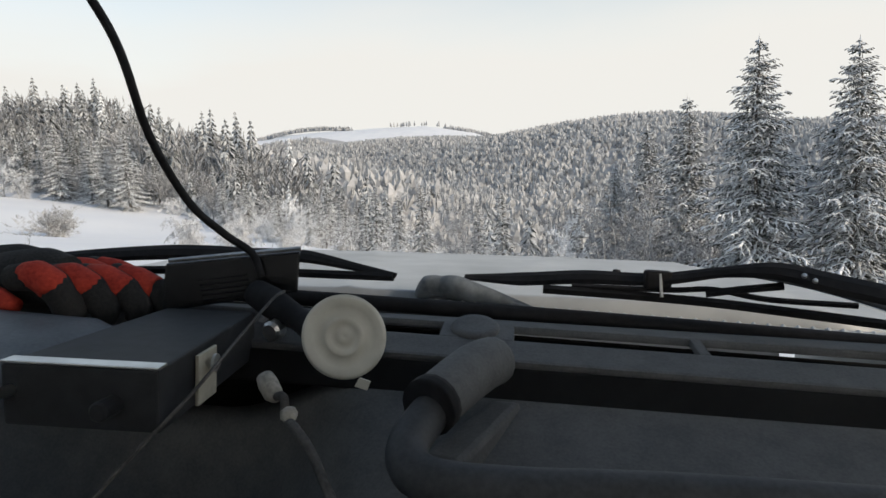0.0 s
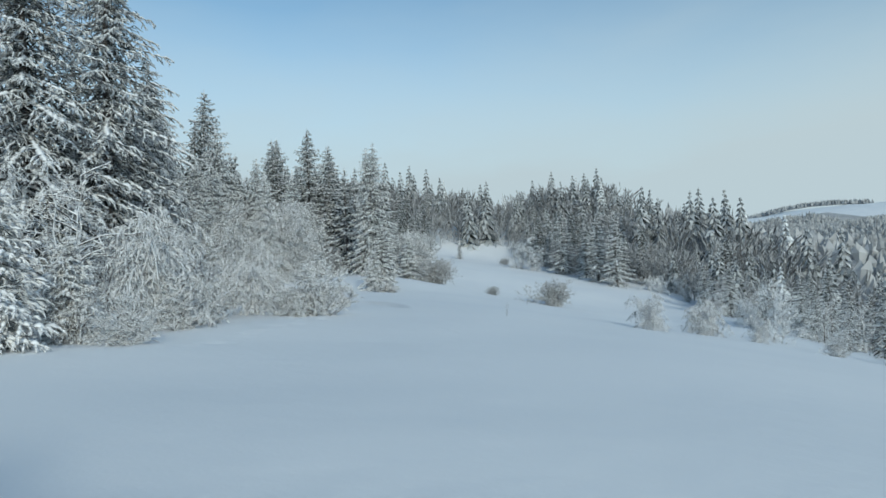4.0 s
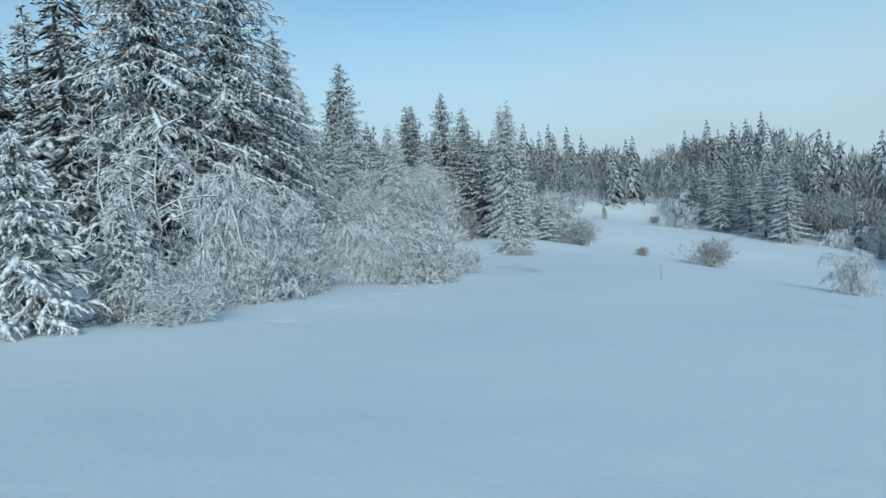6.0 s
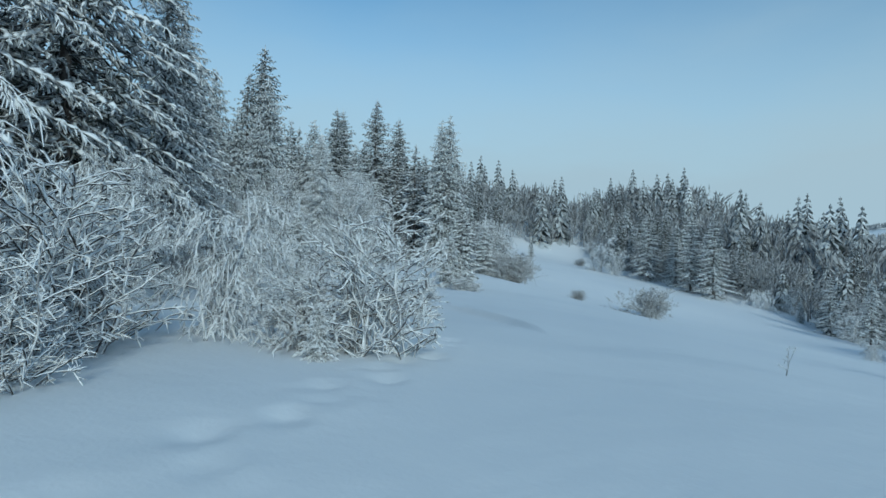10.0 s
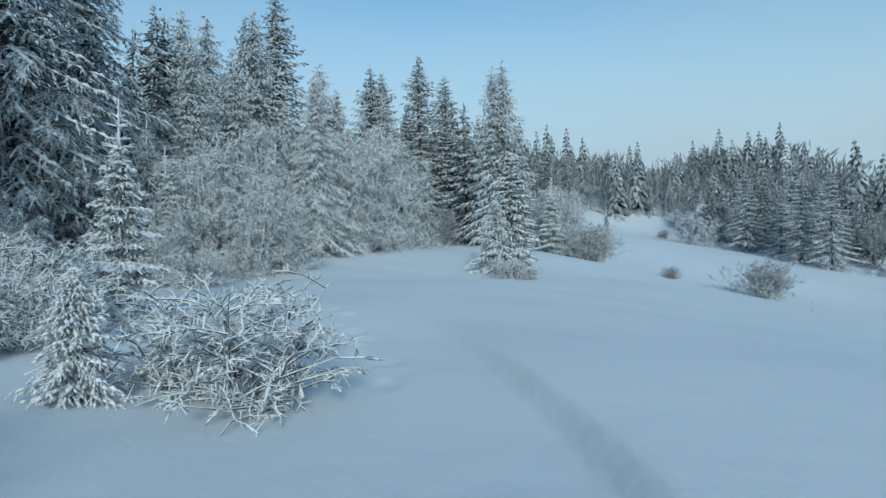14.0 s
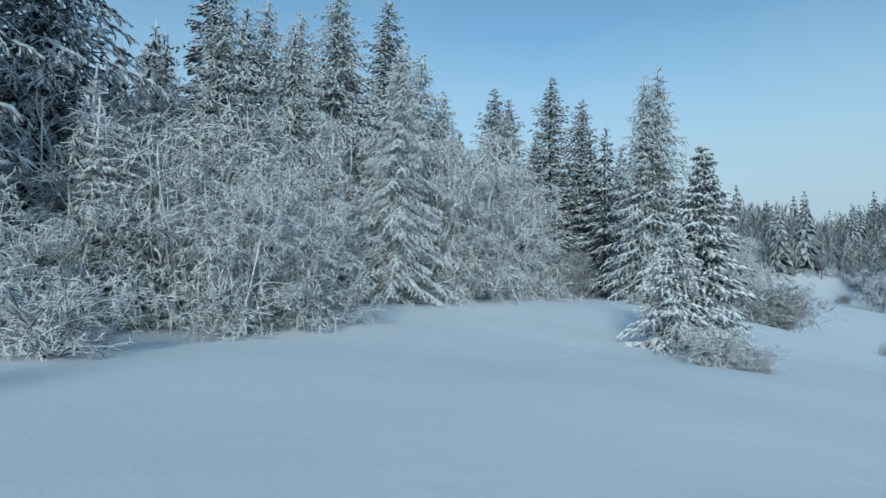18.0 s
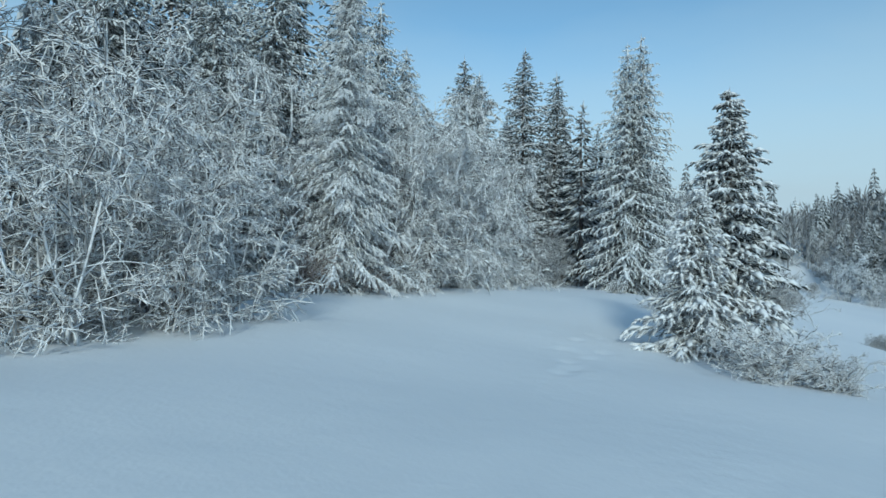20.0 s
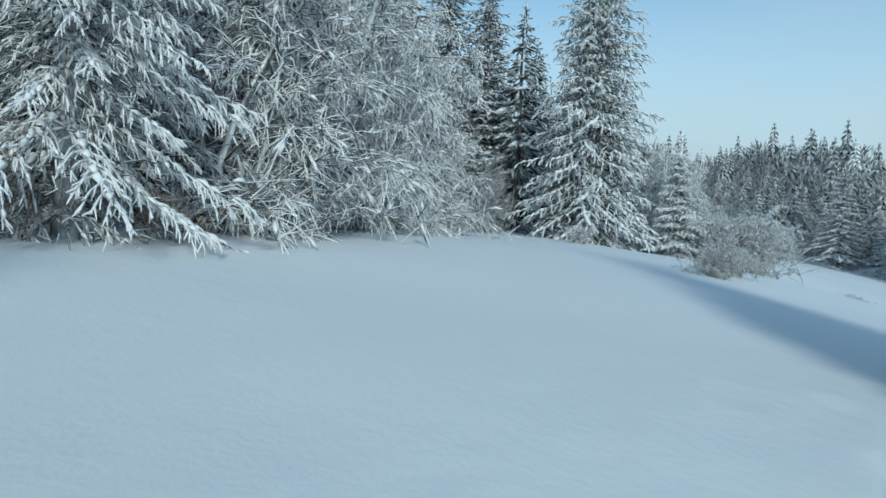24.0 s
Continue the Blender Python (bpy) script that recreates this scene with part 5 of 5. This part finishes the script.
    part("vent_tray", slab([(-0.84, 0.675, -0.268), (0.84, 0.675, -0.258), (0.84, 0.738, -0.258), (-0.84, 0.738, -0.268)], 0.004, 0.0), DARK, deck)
    part("round_cap", turned([(0.034, 0.0), (0.034, 0.006), (0.030, 0.010), (0.022, 0.0095), (0.002, 0.009)], (-0.077, 0.704, -0.212), (0, -0.25, 1), 24), PLASTIC, deck, "round blanking cap", smooth=True)
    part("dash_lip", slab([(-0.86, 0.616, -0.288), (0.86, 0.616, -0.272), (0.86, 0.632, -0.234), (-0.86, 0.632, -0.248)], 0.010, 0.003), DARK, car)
    part("tray", surface(lambda u, v: tray_point(u, v), 60, 30, 0.02), PLASTIC, car, "hollow dark plastic dashboard tray", smooth=True)
    part("fascia", surface(lambda u, v: Vector((-0.86 + 1.72 * u, 0.245 + 0.05 * v, -0.70 + 0.355 * v + 0.022 * u * v)), 8, 10, 0.0), PLASTIC, car, smooth=True)
    hood = part("instrument_hood", surface(lambda u, v: Vector((-0.86 + 0.35 * u, 0.42 + 0.16 * v, -0.205 - 0.03 * (1 - v) ** 2 - 0.02 * max(0, u - 0.85) / 0.15 - 0.002 * u)), 20, 12, 0.018), GREY_PANEL, car, "blue-grey vinyl instrument hood", smooth=True)
    part("hood_end", turned([(0.01, 0.0), (0.05, 0.004), (0.055, 0.05), (0.05, 0.10)], (-0.60, 0.40, -0.275), (-1, 0.1, 0), 20), GREY_PANEL, hood, smooth=True)
    # grab handle
    handle = part("grab_handle", tube([(-0.055, 0.585, -0.228), (-0.083, 0.52, -0.234), (-0.107, 0.455, -0.250), (-0.116, 0.415, -0.266), (-0.092, 0.388, -0.277), (-0.01, 0.383, -0.276), (0.15, 0.39, -0.268), (0.50, 0.405, -0.262)], 0.021, 14, 8), VINYL, car, "padded grab handle bar", smooth=True)
    part("handle_boot", tube([(-0.045, 0.602, -0.224), (-0.066, 0.56, -0.225), (-0.102, 0.470, -0.238)], [0.030, 0.031, 0.029], 16, 8), PLASTIC, handle, "ribbed rubber sleeve", smooth=True)
    part("boot_ring", tube([(-0.099, 0.478, -0.237), (-0.105, 0.464, -0.240)], 0.0315, 16, 3), RUBBER, handle, smooth=True)
    part("boot_foot", slab([(-0.112, 0.462, -0.290), (-0.044, 0.600, -0.272), (-0.008, 0.596, -0.270), (-0.068, 0.448, -0.288)], 0.036, 0.008), PLASTIC, handle)
    # wipers: spine, carrier with its hump, blade, clip and rivets
    wiper = part("wiper", tube([(0.70, 0.70, -0.165), (0.52, 0.71, -0.136), (0.40, 0.728, -0.118), (0.335, 0.755, -0.108), (0.27, 0.775, -0.116), (0.182, 0.80, -0.136), (0.08, 0.825, -0.143), (-0.02, 0.860, -0.158), (-0.112, 0.888, -0.165)], [0.016, 0.016, 0.018, 0.016, 0.010, 0.012, 0.014, 0.014, 0.006], 8, 8, 0.55), RUBBER, car, "black windscreen wiper arm")
    part("wiper_blade", tube([(0.62, 0.72, -0.180), (0.50, 0.745, -0.172), (0.37, 0.77, -0.167), (0.266, 0.79, -0.164), (0.15, 0.80, -0.163), (0.017, 0.798, -0.162)], 0.0075, 6, 8), RUBBER, wiper)
    part("blade_rail", tube([(0.44, 0.752, -0.148), (0.33, 0.768, -0.150), (0.26, 0.782, -0.143), (0.20, 0.795, -0.150), (0.06, 0.802, -0.155)], 0.0045, 6, 8), RUBBER, wiper)
    part("fork", tube([(0.345, 0.757, -0.128), (0.29, 0.772, -0.140), (0.25, 0.782, -0.150)], 0.006, 6, 6), RUBBER, wiper)
    part("wiper_clip", block(0.164, 0.204, 0.788, 0.806, -0.150, -0.122, 0.005), RUBBER, wiper)
    part("clip_pin", tube([(0.186, 0.790, -0.126), (0.190, 0.786, -0.160)], 0.0025, 6, 2), STEEL, wiper)
    for k in (0.352, 0.366):
        part("rivet", turned([(0.001, 0.002), (0.003, 0.0015), (0.0035, -0.002)], (k, 0.716, -0.107 - 0.4 * (k - 0.352)), (-0.1, -0.7, 0.6), 10), STEEL, wiper)
    left = part("wiper", tube([(-0.95, 0.84, -0.200), (-0.82, 0.835, -0.172), (-0.61, 0.825, -0.147), (-0.46, 0.822, -0.140), (-0.37, 0.815, -0.138), (-0.28, 0.802, -0.148), (-0.212, 0.792, -0.156)], [0.014, 0.014, 0.016, 0.012, 0.013, 0.008, 0.005], 8, 8, 0.55), RUBBER, car, "black windscreen wiper arm")
    part("wiper_blade", tube([(-0.80, 0.815, -0.190), (-0.60, 0.815, -0.176), (-0.44, 0.812, -0.168), (-0.30, 0.800, -0.162), (-0.216, 0.790, -0.158)], 0.0075, 6, 8), RUBBER, left)
    part("wiper_park_pad", tube([(-0.192, 0.892, -0.206), (-0.172, 0.890, -0.186), (-0.148, 0.886, -0.184), (-0.124, 0.880, -0.184), (-0.06, 0.868, -0.196), (0.005, 0.852, -0.206)], [0.010, 0.022, 0.021, 0.025, 0.018, 0.006], 12, 8, 0.8), FROSTED_PAD, car, "ice-dusted black pad under the wiper", smooth=True)
    for x, y in ((-0.571, 1.14), (0.18, 1.152)):
        nozzle = part("washer_nozzle", turned([(0.017, -0.006), (0.017, 0.000), (0.011, 0.003), (0.009, 0.012), (0.007, 0.017), (0.003, 0.018)], (x, y, bonnet_z(x, y) + 0.004), (0, 0, 1), 14), RUBBER, car, "black washer nozzle")
        part("nozzle_hole", turned([(0.003, 0.0), (0.003, 0.003)], (x, y - 0.008, bonnet_z(x, y) + 0.013), (0, -1, 0.1), 8), STEEL, nozzle)
    car.matrix_basis = CAR
    return tagged(car, "grey off-road car with a frosted bonnet standing in the snow", "car")


build_car()


def placed(root, label, category, aside=0.0):
    root.matrix_basis = CAR @ pose(aside, 0, 0)
    return tagged(root, label, category)


def build_radio():
    r = new("radio_box")
    part("case", slab([(-0.545, 0.385, -0.268), (-0.384, 0.392, -0.264), (-0.402, 0.640, -0.258), (-0.530, 0.640, -0.262)], 0.063, 0.003), METAL, r, "black sheet-metal case")
    part("front_edge", slab([(-0.545, 0.382, -0.2045), (-0.383, 0.389, -0.2005), (-0.384, 0.405, -0.2000), (-0.544, 0.398, -0.2040)], 0.003, 0.001), STEEL, r, "bare metal front edge")
    plate = part("bracket", slab([(-0.384, 0.462, -0.262), (-0.388, 0.508, -0.262), (-0.388, 0.508, -0.206), (-0.384, 0.462, -0.206)], -0.004, 0.001), BEIGE, r, "worn beige bracket")
    part("screw", turned([(0.010, 0.0), (0.010, 0.003), (0.006, 0.005), (0.001, 0.005)], (-0.380, 0.487, -0.220), (1, 0.1, 0), 14), STEEL, plate)
    part("knob", turned([(0.010, 0.0), (0.010, 0.022), (0.008, 0.024), (0.001, 0.024)], (-0.43, 0.390, -0.238), (0, -1, 0), 16), METAL, r)
    part("aerial_plug", turned([(0.006, 0.0), (0.006, 0.02), (0.0095, 0.022), (0.0095, 0.045), (0.005, 0.047), (0.005, 0.09)], (-0.535, 0.388, -0.232), (-0.35, -1, 0), 14), STEEL, r, "silver aerial plug", smooth=True)
    return placed(r, "flat black metal radio box on the dashboard tray", "radio", 0.03)


def build_navigator():
    r = new("navigator")
    part("screen_body", slab([(-0.540, 0.675, -0.212), (-0.358, 0.730, -0.180), (-0.356, 0.732, -0.118), (-0.535, 0.677, -0.142)], 0.014, 0.004), GLOSS, r, "glossy black device seen from behind")
    part("rim", tube([(-0.535, 0.680, -0.140), (-0.446, 0.707, -0.128), (-0.357, 0.735, -0.116)], 0.004, 6), STEEL, r, "pale metal rim")
    for i in range(6):
        part("cooling_rib", tube([(-0.490 + 0.002 * i, 0.678, -0.158 - 0.007 * i), (-0.425 + 0.002 * i, 0.698, -0.148 - 0.007 * i)], 0.002, 5, 3), RUBBER, r)
    arm = part("mount_arm", tube([(-0.40, 0.680, -0.178), (-0.365, 0.655, -0.185), (-0.315, 0.622, -0.196), (-0.275, 0.595, -0.206)], [0.020, 0.022, 0.016, 0.020], 12, 6), RUBBER, r, "black swivel mount", smooth=True)
    part("lock_knob", turned([(0.012, 0.0), (0.014, 0.004), (0.014, 0.018), (0.010, 0.022), (0.001, 0.022)], (-0.345, 0.630, -0.212), (-0.2, -1, -0.1), 12), STEEL, arm)
    cup = part("suction_cup", turned([(1.28 * r, h) for r, h in ((0.012, -0.012), (0.036, -0.004), (0.0405, 0.0), (0.041, 0.004), (0.037, 0.0055), (0.030, 0.002), (0.021, 0.0), (0.019, 0.004), (0.016, 0.005), (0.013, 0.002), (0.008, 0.0), (0.006, 0.003), (0.002, 0.001))], (-0.239, 0.578, -0.203), (0.10, -1.0, 0.10), 40), IVORY, r, "cloudy cream suction cup facing the cabin", smooth=True)
    part("pull_tab", slab([(-0.222, 0.572, -0.262), (-0.206, 0.572, -0.266), (-0.202, 0.572, -0.254), (-0.216, 0.572, -0.250)], 0.003, 0.001), IVORY, cup)
    return placed(r, "navigator on a swivel mount with its suction cup undone", "navigator", 0.010)


def build_cables():
    a = part("power_cable", tube([(-0.60, 0.40, 0.60), (-0.575, 0.46, 0.34), (-0.555, 0.50, 0.244), (-0.514, 0.55, 0.142), (-0.503, 0.60, 0.035), (-0.471, 0.64, -0.051), (-0.434, 0.67, -0.095), (-0.403, 0.69, -0.122), (-0.388, 0.690, -0.155)], 0.0055, 8, 8), RUBBER, smooth=True)
    placed(a, "black cable hanging in a curve down to the navigator", "cable")
    b = part("thin_wire", tube([(-0.335, 0.645, -0.165), (-0.332, 0.60, -0.168), (-0.337, 0.52, -0.199), (-0.342, 0.42, -0.237), (-0.366, 0.36, -0.278), (-0.39, 0.30, -0.325)], 0.0022, 6, 8), DARK_CORD, smooth=True)
    placed(b, "thin dark wire crossing the radio box", "wire")
    c = new("plug_cord")
    part("plug", turned([(0.004, 0.0), (0.009, 0.003), (0.0105, 0.012), (0.010, 0.028), (0.006, 0.034), (0.004, 0.036)], (-0.284, 0.468, -0.222), (0.55, -0.45, -0.45), 14), CORD, c, "pale grey plug", smooth=True)
    part("cord", tube([(-0.264, 0.452, -0.239), (-0.248, 0.435, -0.232), (-0.240, 0.425, -0.250), (-0.225, 0.408, -0.250), (-0.200, 0.385, -0.262), (-0.170, 0.35, -0.282), (-0.146, 0.33, -0.300), (-0.13, 0.29, -0.335)], 0.0045, 8, 8), DARK_CORD, c, smooth=True)
    part("knot", turned([(0.002, -0.008), (0.008, -0.004), (0.009, 0.002), (0.005, 0.008), (0.001, 0.010)], (-0.238, 0.425, -0.245), (0.4, -0.5, -0.5), 10), CORD, c, smooth=True)
    placed(c, "grey twisted cord with a plug lying in the tray", "cord")


def build_glove(dx, dy, dz, turn, label):
    """An empty work glove lying palm down: back, cuff and four curled padded fingers."""
    g = new("work_glove")
    part("back", tube([(-0.20, 0.0, 0.030), (-0.14, 0.0, 0.040), (-0.08, 0.0, 0.048), (-0.035, 0.0, 0.044)], [0.036, 0.044, 0.046, 0.040], 16, 8, 0.75), BLACK_CLOTH, g, smooth=True)
    part("cuff", tube([(-0.30, 0.0, 0.026), (-0.25, 0.0, 0.026), (-0.19, 0.0, 0.030)], [0.045, 0.040, 0.034], 16, 6, 0.65), BLACK_CLOTH, g, smooth=True)
    for i in range(4):
        y = -0.048 + 0.028 * i
        x = 0.004 + 0.034 * i * 0.9
        finger = part("finger", tube([(x - 0.075, y, 0.052), (x - 0.03, y, 0.056 - 0.004 * i), (x + 0.005, y, 0.040 - 0.004 * i), (x + 0.022, y, 0.012), (x + 0.016, y, -0.010)], [0.019, 0.022, 0.023, 0.021, 0.012], 12, 6), BLACK_CLOTH, g, "black knit finger", smooth=True)
        part("finger_pad", tube([(x - 0.058, y - 0.003, 0.058), (x - 0.03, y - 0.004, 0.060 - 0.004 * i), (x + 0.000, y - 0.005, 0.047 - 0.004 * i), (x + 0.010, y - 0.005, 0.034)], [0.014, 0.0205, 0.022, 0.013], 12, 6), RED_CLOTH, finger, "red padded knuckle", smooth=True)
    part("thumb", tube([(-0.14, -0.045, 0.030), (-0.09, -0.060, 0.022), (-0.05, -0.062, 0.016)], [0.016, 0.018, 0.010], 10, 6), RED_CLOTH, g, "red thumb patch", smooth=True)
    g.matrix_basis = CAR @ pose(dx, dy, dz, 0, 0, turn)
    return tagged(g, label, "glove", "pair of gloves on the dashboard")


build_glove(-0.65, 0.665, -0.222, -6, "empty black and red work glove lying on the dashboard")
build_glove(-0.74, 0.735, -0.226, 8, "second black and red work glove lying underneath")
build_radio()
build_navigator()
build_cables()
